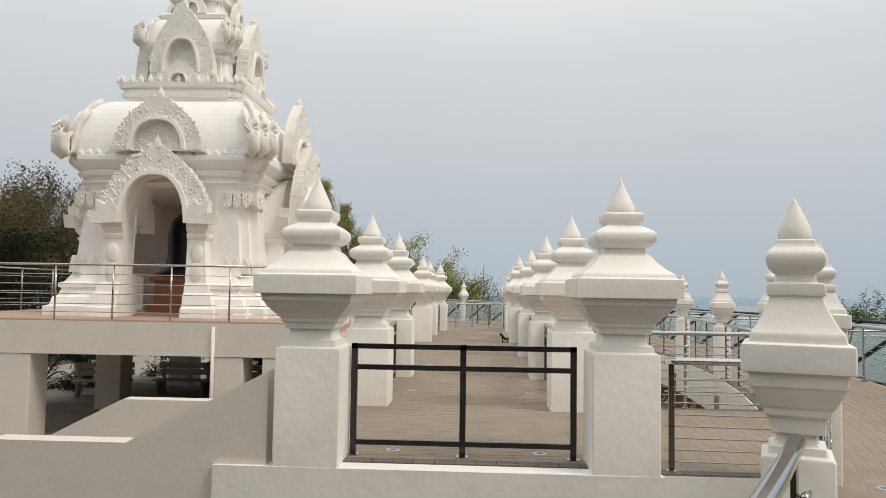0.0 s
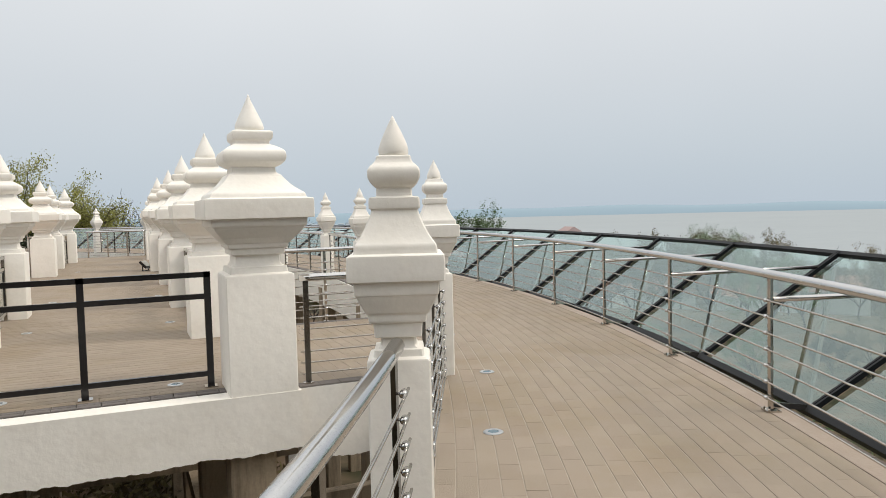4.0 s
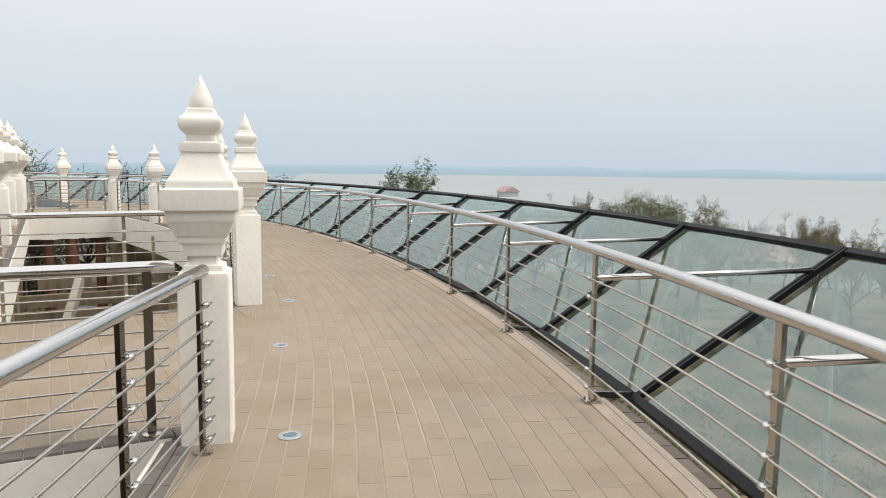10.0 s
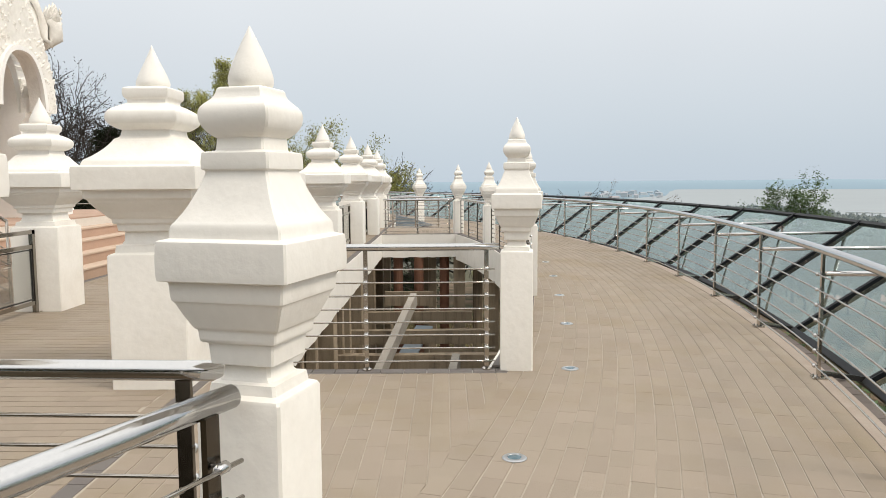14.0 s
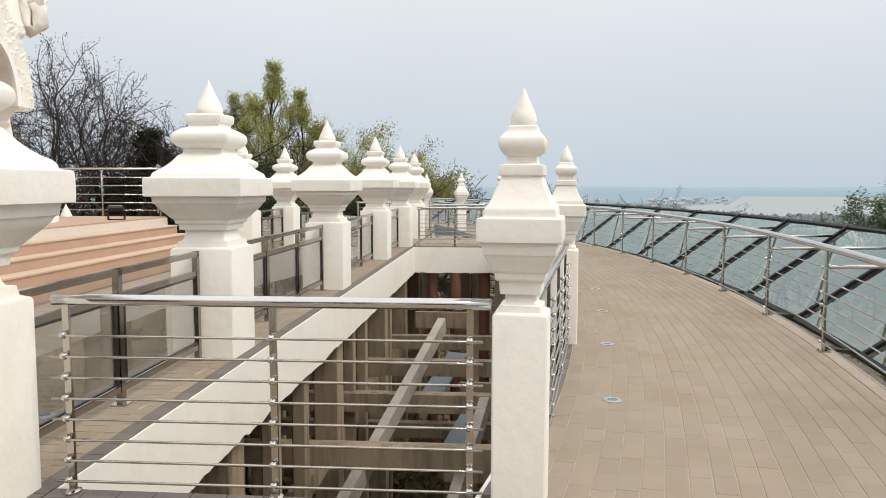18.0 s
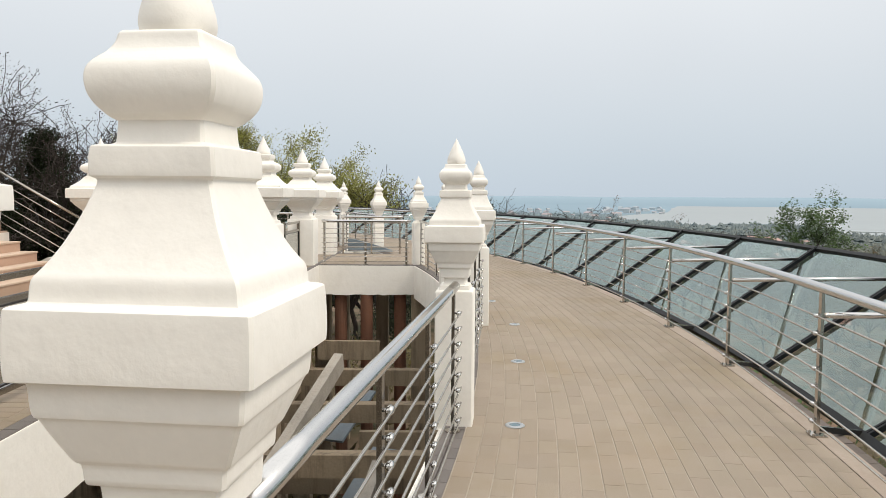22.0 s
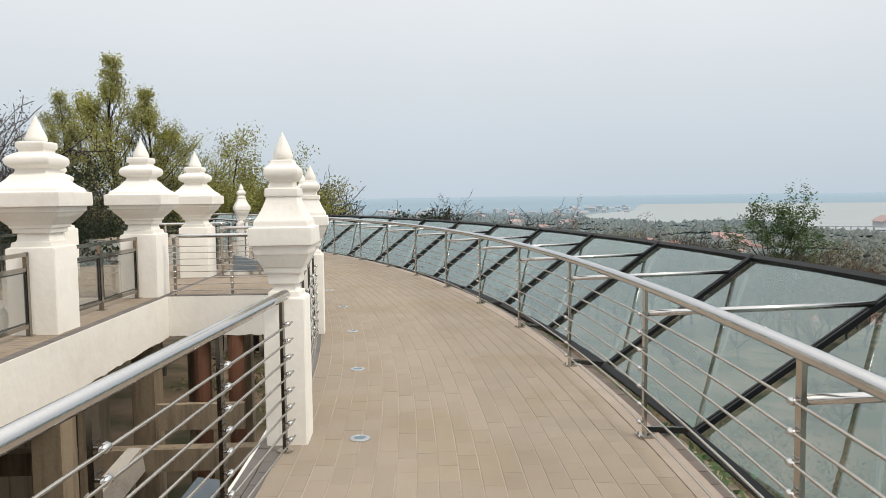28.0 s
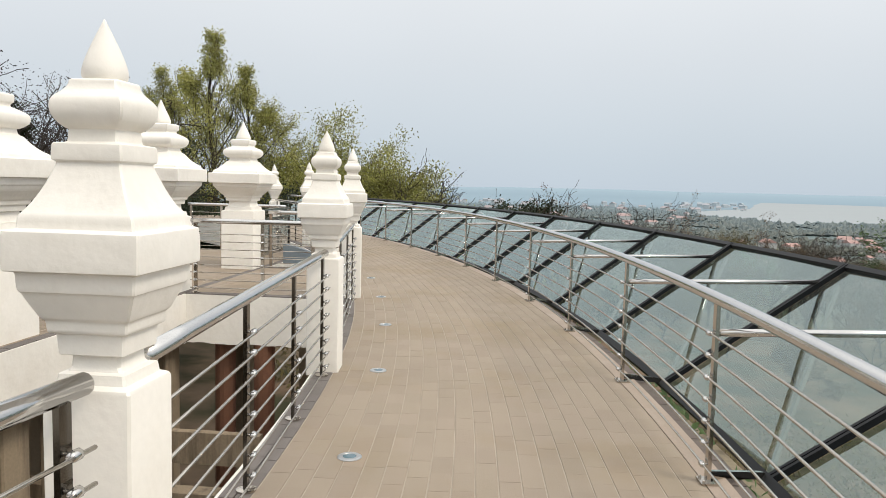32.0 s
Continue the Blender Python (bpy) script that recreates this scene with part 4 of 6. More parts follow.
def da(w):
    return math.degrees((w) / R_W)


for k, (a, b) in enumerate(zip([-31.5] + WA[:-1], WA)):
    if k in (2, 7):          # the bridges join here
        continue
    if k == 0:
        rail_run(None, None, inner_label, 2, -1, arc=(WR[0] + 0.01, a, b - da(0.2)), ext1=0.02, posts=[0.2, 0.55, 0.97])
    else:
        q0, q1 = P(WR[k - 1] + 0.015, a + da(0.19)), P(WR[k] + 0.015, b - da(0.19))
        rail_run(q0, q1, inner_label, 2, -1, ext1=0.02, posts=[0.02, 0.35, 0.67, 0.98], top=1.03 if k == 1 else 1.052)


def cross_rail(p0, p1, label, side, posts, top=1.052, bore=0.036):
    return rail_run(Vector(p0), Vector(p1), label, 2, side, posts=posts, ext1=0.04, rods=8, top=top, bore=bore)


w = {i + 1: P(WR[i], a) for i, a in enumerate(WA)}
cross_rail((TX1 + 0.05, 7.86, 0), (w[2].x - 0.19, 7.80, 0), "polished steel rod railing across the bridge's near edge", 1, [0.05, 0.9], 1.02)
cross_rail((TX1 + 0.06, 11.71, 0), (w[3].x - 0.20, 11.74, 0), "polished steel rod railing across the bridge's far edge", -1, [0.03, 0.52, 0.97], 1.08, 0.031)
cross_rail((TX1 + 0.06, 28.27, 0), (w[7].x - 0.22, 28.36, 0), "polished steel rod railing on the second bridge", -1, [0.03, 0.5, 0.97])
cross_rail((TX1 + 0.06, 31.58, 0), (w[7].x - 0.6, 31.6, 0), "polished steel rod railing on the second bridge", 1, [0.03, 0.5, 0.97])
cross_rail((0.5, 34.6, 0), (2.8, 34.6, 0), "steel rod railing closing the terrace end", 1, [0.03, 0.35, 0.68, 0.97])


def platform_rail(p0, p1, z0, z1, n, label):
    t = thing("platform_railing", label, "railing", "platform railings")
    p0, p1 = Vector((*p0, z0)), Vector((*p1, z1))
    for h, r in ((1.12, 0.024), (0.92, 0.009), (0.72, 0.009), (0.52, 0.009), (0.32, 0.009), (0.15, 0.009)):
        bm = bmesh.new(); tube(bm, (p0 + Vector((0, 0, h)), p1 + Vector((0, 0, h))), r, 8)
        part("handrail" if h > 1 else "rod", bm, STEEL, t, smooth=True)
    for i in range(n + 1):
        q = p0.lerp(p1, i / n)
        bm = bmesh.new(); tube(bm, (q, q + Vector((0, 0, 1.12))), 0.02, 8)
        part("post", bm, STEEL, t, smooth=True)
    return t


platform_rail((PX0 + 0.1, PY0 + 0.12), (PX1 - 0.1, PY0 + 0.12), PZ, PZ, 7, "thin steel railing along the platform's front edge")
platform_rail((PX0 + 0.1, PY1 - 0.12), (PX1 - 0.1, PY1 - 0.12), PZ, PZ, 6, "thin steel railing along the platform's back edge")
platform_rail((PX0 + 0.1, PY0 + 0.4), (PX0 + 0.1, PY1 - 0.4), PZ, PZ, 6, "thin steel railing along the platform's far side")
platform_rail((PX1 - 0.12, PY1 - 0.2), (PX1 + 1.5, PY1 - 0.2), PZ + 0.08, 0.09, 1, "sloping steel handrail beside the broad steps")
platform_rail((PX1 + 1.52, PY1 - 0.2), (PX1 + 1.85, PY1 - 0.2), 0.02, 0.02, 1, "short steel handrail at the far foot of the steps")
platform_rail((PX1 + 1.5, PY0 - 0.1), (PX1 + 1.2, PY0 - 0.1), 0.02, 0.2, 1, "short steel handrail at the foot of the steps")

# ---------------------------------------------------------------- glazed fences between the thick pillars


def fence(p0, p1, black, label, bays=3):
    t = thing("glazed_fence", label, "fence", "glazed fences")
    p0, p1 = Vector((*p0, 0)), Vector((*p1, 0))
    d = (p1 - p0).normalized()
    metal = BLACK if black else BROWNSTEEL
    lift = 0.045 if black else 0.0
    z = lambda h: Vector((0, 0, h))
    for nm, h, w_, t_ in (("top_rail", 1.035 + lift, 0.05, 0.05), ("middle_rail", 0.85 + lift * 0.5, 0.04, 0.05), ("bottom_rail", 0.13, 0.04, 0.05)):
        bm = bmesh.new(); beam(bm, p0 + z(h), p1 + z(h), w_, t_)
        part(nm, bm, metal, t)
    for i in range(bays + 1):
        q = p0.lerp(p1, i / bays)
        q = q + d * (0.03 if i == 0 else -0.03 if i == bays else 0)
        bm = bmesh.new(); beam(bm, q + z(0.0), q + z(1.06 + lift), 0.05, 0.06, d)
        po = part("post", bm, metal, t)
        bm = bmesh.new(); beam(bm, q + z(0.001), q + z(0.012), 0.12, 0.12, d)
        part("base_plate", bm, STEEL, po)
    for i in range(bays):
        a, b = p0.lerp(p1, i / bays) + d * 0.06, p0.lerp(p1, (i + 1) / bays) - d * 0.06
        bm = bmesh.new()
        for u, v in ((a + z(0.175), b + z(0.175)), (a + z(0.81), b + z(0.81))):
            beam(bm, u, v, 0.03, 0.016)
        for q in (a, b):
            beam(bm, q + z(0.167), q + z(0.818), 0.03, 0.05, d)
        if not black:
            part("gasket_frame", bm, BLACK, t, "black inner frame")
            bm = bmesh.new(); beam(bm, (a + b) / 2 + z(0.175), (a + b) / 2 + z(0.81), (b - a).length - 0.03, 0.008, d.cross(Vector((0, 0, 1))))
            pn = part("pane", bm, GREYGLASS, t, "smoky glass pane")
            pn.visible_shadow = False
        else:
            bm.free()
    return t


fence((LX + 0.33, 8.2), (RX - 0.33, 8.2), True, "black steel fence between two thick white pillars", 2)
for y0, y1, o0, o1 in list(zip(RY, RY[1:], R_OFF, R_OFF[1:]))[1:5]:
    fence((RX - 0.03 + o0, y0 + 0.33), (RX - 0.03 + o1, y1 - 0.33), False, "steel fence with smoky glass panes between white pillars", 3 if y1 - y0 > 4 else 2)
for y0, y1, o0, o1 in zip(LY, LY[1:], L_OFF, L_OFF[1:]):
    if y1 - y0 > 6 or y0 < 8:
        continue
    fence((LX + o0, y0 + 0.33), (LX + o1, y1 - 0.33), False, "steel fence with smoky glass panes between white pillars", 3)
fence((RX - 0.03, 31.83), (RX - 0.03, 34.4), False, "steel fence with smoky glass panes beside a white pillar", 2)

# ---------------------------------------------------------------- floor lamps in the paving
def lamp():
    t = thing("floor_lamp", "round recessed floor lamp with a steel rim in the paving", "floor lamp", "floor lamps")
    bm = bmesh.new(); lathe(bm, ((-0.02, 0.075), (0.004, 0.075), (0.009, 0.066), (0.009, 0.044), (0.006, 0.042)), 24)
    part("rim", bm, RIM, t)
    bm = bmesh.new(); lathe(bm, ((0.0, 0.041), (0.0075, 0.041), (0.010, 0.02)), 20)
    part("lens", bm, LENS, t, "bluish lens")
    return t


lp = lamp()
LAMPS = {0: (36.4, -23.12), 1: (36.53, -19.99), 3: (36.51, -12.96), 4: (36.41, -9.73), 5: (36.35, -6.4), 6: (36.4, -3.04), 7: (36.51, 0.39), 8: (36.41, 3.73), 9: (36.38, 7.03)}
for k in range(-2, 17):
    p = P(*LAMPS.get(k, (36.38, -23.12 + 3.352 * k)))
    if k == -2:
        lp.matrix_basis = pose(p.x, p.y, 0)
    else:
        copy_thing(lp, pose(p.x, p.y, 0))
for x in (0.85, 2.35):
    copy_thing(lp, pose(x, 8.45, 0))
for y in (13.0, 17.2, 21.6, 26.0):
    copy_thing(lp, pose(2.55, y, 0)); copy_thing(lp, pose(0.6, y, 0))

# ---------------------------------------------------------------- shrine
DARKWOOD = mat("grey_brown_interior", (0.46, 0.40, 0.345), 0.7, var=0.1)
SX, SY = -5.70, 19.75
shrine = thing("white_shrine", "ornate white stucco shrine with arched porches and a tiered roof", "shrine", at=(SX, SY, PZ))


def redent(h, c1, c2):
    """A square plan with doubly stepped corners, half width h."""
    q = [(h, 0), (h, h - c1 - c2), (h - c2 * 0.8, h - c1 - c2), (h - c2 * 0.8, h - c1), (h - c1, h - c2 * 0.8), (h - c1 - c2, h - c2 * 0.8), (h - c1 - c2, h)]
    pts = []
    for k in range(4):
        c, s = (1, 0, -1, 0)[k], (0, 1, 0, -1)[k]
        pts += [(x * c - y * s, x * s + y * c) for x, y in q]
    return pts


def stack(bm, prof, c1=0.28, c2=0.2):
    loft(bm, [[(x, y, z) for x, y in redent(h, c1 * (h / 2.6), c2 * (h / 2.6))] for z, h in prof])


def quarter(k):
    return pose(0, 0, 0, 0, 0, 90 * k)


PROF = ((0.0, 2.72), (0.22, 2.72), (0.24, 2.62), (0.42, 2.58), (0.46, 2.50), (0.62, 2.44), (0.66, 2.50), (0.74, 2.50), (0.78, 2.40), (0.95, 2.30))
for k in range(4):
    bm = bmesh.new()
    q = quarter(k)
    loft(bm, [[q @ Vector(p) for p in ((1.75, 1.75, z), (1.75, 0.73, z), (o, 0.73, z), (o, o - 0.5, z), (o - 0.16, o - 0.5, z), (o - 0.16, o - 0.16, z), (o - 0.5, o - 0.16, z), (o - 0.5, o, z), (0.73, o, z), (0.73, 1.75, z))] for z, o in PROF])
    part("plinth", bm, SHRINE, shrine)
crng = random.Random(41)


def leaflet(bm, m, c, size, lean):
    """One curled stucco leaf standing proud of a carved face."""
    u = Vector((math.sin(lean), 0, math.cos(lean)))
    s = Vector((math.cos(lean), 0, -math.sin(lean)))
    o = Vector((0, -1, 0))
    c = Vector(c)
    ps = [c - u * size * 0.7, c - s * size * 0.5 + u * size * 0.1, c + u * size, c + s * size * 0.5 + u * size * 0.1]
    base = [bm.verts.new(m @ p) for p in ps]
    top = bm.verts.new(m @ (c + o * size * 0.45 + u * size * 0.35))
    for k in range(4):
        bm.faces.new((base[k], base[(k + 1) % 4], top))


prng0 = random.Random(8)
# body: four corner piers and lintels, open under the arches
for sx in (-1, 1):
    for sy in (-1, 1):
        bm = bmesh.new()
        sec = []
        for z, o in ((0.94, 2.26), (1.3, 2.20), (2.2, 2.12), (2.95, 2.10), (3.05, 2.14)):
            i = 0.72
            sec.append([(sx * 1.78, sy * 1.78, z), (sx * i, sy * (o - 0.16), z), (sx * (i + 0.5), sy * o, z), (sx * (o - 0.34), sy * o, z), (sx * (o - 0.34), sy * (o - 0.16), z), (sx * (o - 0.16), sy * (o - 0.16), z), (sx * (o - 0.16), sy * (o - 0.34), z), (sx * o, sy * (o - 0.34), z), (sx * o, sy * (i + 0.5), z), (sx * (o - 0.16), sy * i, z)])
        loft(bm, sec)
        part("corner_pier", bm, SHRINE, shrine)
        for ax in (0, 1):
            for q in (-0.22, 0.0, 0.22):
                bm = bmesh.new()
                x, y = (sx * 2.15, sy * (1.75 + q)) if ax else (sx * (1.75 + q), sy * 2.15)
                face = Matrix.Translation((x, y, 2.72)) @ pose(0, 0, 0, 0, 0, (90 if sx > 0 else -90) if ax else (180 if sy > 0 else 0))
                plate(bm, ((-0.09, -0.10), (0.0, -0.20), (0.09, -0.10), (0.10, 0.16), (-0.10, 0.16)), -0.03, 0.05, face)
                for i in range(9):
                    leaflet(bm, face, (prng0.uniform(-0.08, 0.08), -0.03, -0.16 + 0.036 * i), prng0.uniform(0.05, 0.08), prng0.uniform(-1.2, 1.2))
                part("carved_pendant", bm, CARVED, shrine)
                bm = bmesh.new()
                plate(bm, ((-0.12, 0.0), (0.12, 0.0), (0.08, 0.22), (0.0, 0.40), (-0.08, 0.22)), -0.06, 0.06, Matrix.Translation((x * 1.01, y * 1.01, 1.0)) @ pose(0, 0, 0, 0, 0, 90 * ax))
                part("carved_leaf", bm, CARVED, shrine)
bm = bmesh.new()
stack(bm, ((3.04, 2.12), (3.12, 2.19), (3.16, 2.13), (3.24, 2.13), (3.28, 2.23), (3.36, 2.27), (3.40, 2.21), (3.48, 2.32), (3.58, 2.40), (3.62, 2.42), (3.72, 2.42), (3.74, 2.36)))
part("cornice", bm, SHRINE, shrine)
# swelling lower roof
roof = []
for i in range(13):
    t = i / 12
    roof.append((3.74 + 1.45 * math.sin(t * math.pi / 2), 1.40 + 0.94 * math.cos(t * math.pi / 2) ** 0.8))
bm = bmesh.new(); stack(bm, roof + [(5.20, 1.42), (5.32, 1.42)], 0.16, 0.12)
part("lower_roof", bm, SHRINE, shrine)
bm = bmesh.new()
stack(bm, ((5.31, 1.41), (5.36, 1.54), (5.44, 1.57), (5.46, 1.51), (5.54, 1.49), (5.58, 1.59), (5.66, 1.61), (5.68, 1.50)))
part("tier_moulding", bm, SHRINE, shrine)
bm = bmesh.new()
stack(bm, ((5.67, 1.20), (5.74, 1.20), (5.78, 1.12), (5.95, 1.06), (6.36, 1.04), (6.40, 1.10), (6.46, 1.14), (6.50, 1.08), (6.55, 1.10), (6.60, 1.20), (6.68, 1.25), (6.76, 1.27), (6.78, 1.20)))
part("second_tier", bm, SHRINE, shrine)
roof = [(6.78 + 0.72 * math.sin(i / 8 * math.pi / 2), 0.78 + 0.36 * math.cos(i / 8 * math.pi / 2)) for i in range(9)]
bm = bmesh.new(); stack(bm, roof + [(7.52, 0.86), (7.60, 0.90), (7.66, 0.82)], 0.16, 0.12)
part("second_roof", bm, SHRINE, shrine)
z, h = 7.65, 0.74
for i in range(4):
    bm = bmesh.new()
    stack(bm, ((z, h * 0.9), (z + 0.38, h * 0.84), (z + 0.42, h * 0.98), (z + 0.50, h), (z + 0.52, h * 0.86), (z + 0.66, h * 0.78)))
    part("upper_tier", bm, SHRINE, shrine)
    z, h = z + 0.66, h * 0.76
bm = bmesh.new(); lathe(bm, ((z, h * 0.95), (z + 0.2, h), (z + 0.7, h * 0.5), (z + 1.4, h * 0.2), (z + 2.2, 0.02)), 16)
part("spire", bm, SHRINE, shrine, smooth=True)


def flame(w, h, teeth, amp):
    """Half outline of an ogee gable with a toothed edge, from foot to tip, as (x, z)."""
    pts = []
    n = teeth * 4
    for i in range(n + 1):
        t = i / n
        x = w * (1 - t ** 2.3)
        k = amp * (1 - 0.35 * t) * (t * teeth % 1.0)
        pts.append((x + k * (1 - t * 0.5), h * t + k * 0.9))
    return pts


def arch(w, h, n):
    pts = []
    for i in range(n + 1):
        t = i / n
        pts.append((w * math.cos(t * math.pi / 2) ** 0.8, h * math.sin(t * math.pi / 2)))
    return pts


def gable(parent, name, m, w, h, inner_w, inner_h, thick, teeth, filled, parts_label=""):
    """A carved arched gable: toothed band, inner moulding and, where blind, a carved field; one thing part."""
    out = flame(w, h, teeth, w * 0.045)
    inn = arch(inner_w, inner_h, len(out) - 1)
    line_o = [(-x, z) for x, z in out] + [(x, z) for x, z in out[::-1][1:]]
    line_i = [(-x, z) for x, z in inn] + [(x, z) for x, z in inn[::-1][1:]]
    bm = bmesh.new(); band(bm, line_i, line_o, -thick, 0.0, m)
    g = part(name, bm, CARVED, parent, parts_label)
    bm = bmesh.new()
    l2 = [(x * 1.13, z * 1.07) for x, z in line_i]
    band(bm, [(x * 0.98, z * 0.99) for x, z in line_i], l2, -thick - 0.07, -thick + 0.001, m)
    part("moulding", bm, SHRINE, g)
    # foliage in relief over the band and the blind field
    bm = bmesh.new()
    n = len(out) - 1
    for j in range(teeth * 18):
        i, f, sd = crng.randrange(n), crng.random(), crng.choice((-1, 1))
        px, pz = out[i][0] * f + inn[i][0] * 1.12 * (1 - f), out[i][1] * f + inn[i][1] * 1.06 * (1 - f)
        leaflet(bm, m, (sd * px, -thick, pz), w * crng.uniform(0.035, 0.065), sd * (0.9 - 0.8 * i / n) + crng.uniform(-0.5, 0.5))
    for i in range(2, n, 4):
        for sd in (-1, 1):
            leaflet(bm, m, (sd * out[i][0] * 0.96, -thick * 0.9, out[i][1] * 0.97), w * 0.085, sd * (1.0 - 0.9 * i / n))
    part("foliage_carving", bm, CARVED, g, "leafy stucco relief", kind="stuff")
    if h > 0.9:
        bm = bmesh.new(); lathe(bm, ((h - 0.10, 0.07), (h + 0.06, 0.085), (h + 0.10, 0.045), (h + 0.22, 0.004)), 7, 0, -thick * 0.5)
        for v in bm.verts:
            v.co = m @ v.co
        part("tip", bm, CARVED, g)
    if filled:
        bm = bmesh.new(); plate(bm, line_i, -thick * 0.45, -0.01, m)
        part("carved_field", bm, CARVED, g)
        bm = bmesh.new()
        for j in range(70):
            a, f = math.pi * crng.random(), math.sqrt(crng.random()) * 0.86
            leaflet(bm, m, (inner_w * f * math.cos(a), -thick * 0.45, inner_h * f * math.sin(a)), inner_w * crng.uniform(0.06, 0.11), math.pi / 2 - a + crng.uniform(-0.6, 0.6))
        part("field_carving", bm, CARVED, g, "leafy stucco relief", kind="stuff")
    return g


for k in range(4):
    q = quarter(k)
    # porch: jambs with scroll bosses, arch and gables
    for s in (-1, 1):
        bm = bmesh.new()
        sec = []
        for zz, o, d in ((0.0, 1.52, 0.62), (0.2, 1.50, 0.60), (0.24, 1.42, 0.52), (0.5, 1.38, 0.48), (0.56, 1.30, 0.42), (0.72, 1.28, 0.40), (0.78, 1.22, 0.36), (1.75, 1.14, 0.30), (1.8, 1.20, 0.34), (1.86, 1.22, 0.36), (1.9, 1.16, 0.32), (2.02, 1.24, 0.40), (2.12, 1.26, 0.42)):
            sec.append([(s * 0.74, -2.05, zz), (s * 0.74, -2.2 - d, zz), (s * o, -2.2 - d, zz), (s * o, -2.05, zz)])
        loft(bm, sec)
        for v in bm.verts:
            v.co = q @ v.co
        part("porch_jamb", bm, SHRINE, shrine)
        for zz, rr in ((0.98, 0.20), (1.42, 0.17), (0.72, 0.17)):
            bm = bmesh.new(); ball(bm, (s * 0.98, -2.56, zz), rr, 9, 6, 1.5)
            for v in bm.verts:
                v.co = q @ Vector((v.co.x, -2.50 + (v.co.y + 2.56) * 0.45, v.co.z))
            part("carved_scroll", bm, CARVED, shrine, smooth=True)
        bm = bmesh.new(); plate(bm, ((s * 0.78, 0.0), (s * 1.42, -0.02), (s * 1.50, 0.28), (s * 1.28, 0.22), (s * 1.30, 0.52), (s * 1.08, 0.40), (s * 0.96, 0.55), (s * 0.80, 0.30))[::s], -2.78, -2.5, q @ Matrix.Translation((0, 0, 2.12)))
        part("carved_bracket", bm, CARVED, shrine)
    east = k == 1
    gable(shrine, "porch_gable", q @ pose(0, -2.72 if east else -2.44, 2.13), 1.26, 2.24 if east else 1.84, 0.74, 1.10, 0.26, 13, False, "deeply carved flame-edged porch gable")
    bm = bmesh.new()
    inn = arch(0.77, 1.10, 12)
    li = [(-x, z) for x, z in inn] + [(x, z) for x, z in inn[::-1][1:]]
    band(bm, li, [(x * 1.22, z * 1.25) for x, z in li], -2.46, -1.5, q @ pose(0, 0, 2.12))
    part("porch_vault", bm, SHRINE, shrine)
    gable(shrine, "roof_gable", q @ pose(0, -2.46 if east else -2.36, 3.80), 1.02, 1.70 if east else 1.30, 0.60, 0.70, 0.26, 12, True, "carved blind gable on the roof")
    gable(shrine, "niche_gable", q @ pose(0, -1.14, 5.95), 0.78, 1.72, 0.42, 0.84, 0.30, 10, True, "carved niche gable on the upper tier")
    bm = bmesh.new(); box(bm, -0.6, 0.6, -1.44, -1.02, 5.67, 5.96, q)
    part("niche_base", bm, SHRINE, shrine)
    gable(shrine, "small_gable", q @ pose(0, -1.42, 5.66), 0.44, 0.58, 0.20, 0.22, 0.14, 5, True, "small carved antefix")
    for j, (zz, hh, ww) in enumerate(((7.62, 0.80, 0.36), (8.29, 0.64, 0.28), (8.93, 0.48, 0.2))):
        gable(shrine, "upper_gable", q @ pose(0, -hh, zz), ww, ww * 1.7, ww * 0.5, ww * 0.8, 0.12, 4, True)
    # row of small beads along the eaves
    for i in range(-9, 10):
        bm = bmesh.new(); lathe(bm, ((3.72, 0.055), (3.77, 0.075), (3.83, 0.05), (3.88, 0.004)), 6, i * 0.215, -2.34)
        for v in bm.verts:
            v.co = q @ v.co
        part("eave_bud", bm, CARVED, shrine)
    for i in range(-6, 7):
        bm = bmesh.new(); lathe(bm, ((5.67, 0.06), (5.72, 0.075), (5.80, 0.05), (5.86, 0.004)), 6, i * 0.235, -1.54)
        for v in bm.verts:
            v.co = q @ v.co
        part("tier_bud", bm, CARVED, shrine)
    # three crested ridges run down each hip and rear up at the eaves
    for lower in (True, False):
        rad, size = (0.125, 1.0) if lower else (0.085, 0.62)
        for j in (-1, 0, 1):
            line = []
            for i in range(9):
                t = 1 - i / 8
                if lower:
                    line.append(((1.40 + 0.94 * math.cos(t * math.pi / 2) ** 0.8) * 0.955, 3.80 + 1.45 * math.sin(t * math.pi / 2)))
                else:
                    line.append(((0.78 + 0.36 * math.cos(t * math.pi / 2)) * 0.965, 6.82 + 0.72 * math.sin(t * math.pi / 2)))
            line = line[2:] if j == 0 else line[4:]
            r1, z1 = line[-1]
            line += [(r1 + 0.08 * size, z1 - 0.08 * size), (r1 + 0.16 * size, z1 + 0.06 * size), (r1 + 0.16 * size, z1 + 0.28 * size), (r1 + 0.12 * size, z1 + 0.46 * size)]
            off = j * rad * 1.9
            bm = bmesh.new()
            n = len(line)
            tube(bm, [(r + off * 0.7, -(r - off * 0.7), zz) for r, zz in line], rad, 8, True, [rad * (0.60 + 0.14 * math.sin(i * 2.6) + (0.62 if i >= n - 3 else 0.0)) for i in range(n)])
            for v in bm.verts:
                v.co = q @ v.co
            sc = part("crested_ridge", bm, CARVED, shrine, smooth=True)
            # upright fan of small flames on the head
            bm = bmesh.new()
            r1, z1 = line[-1]
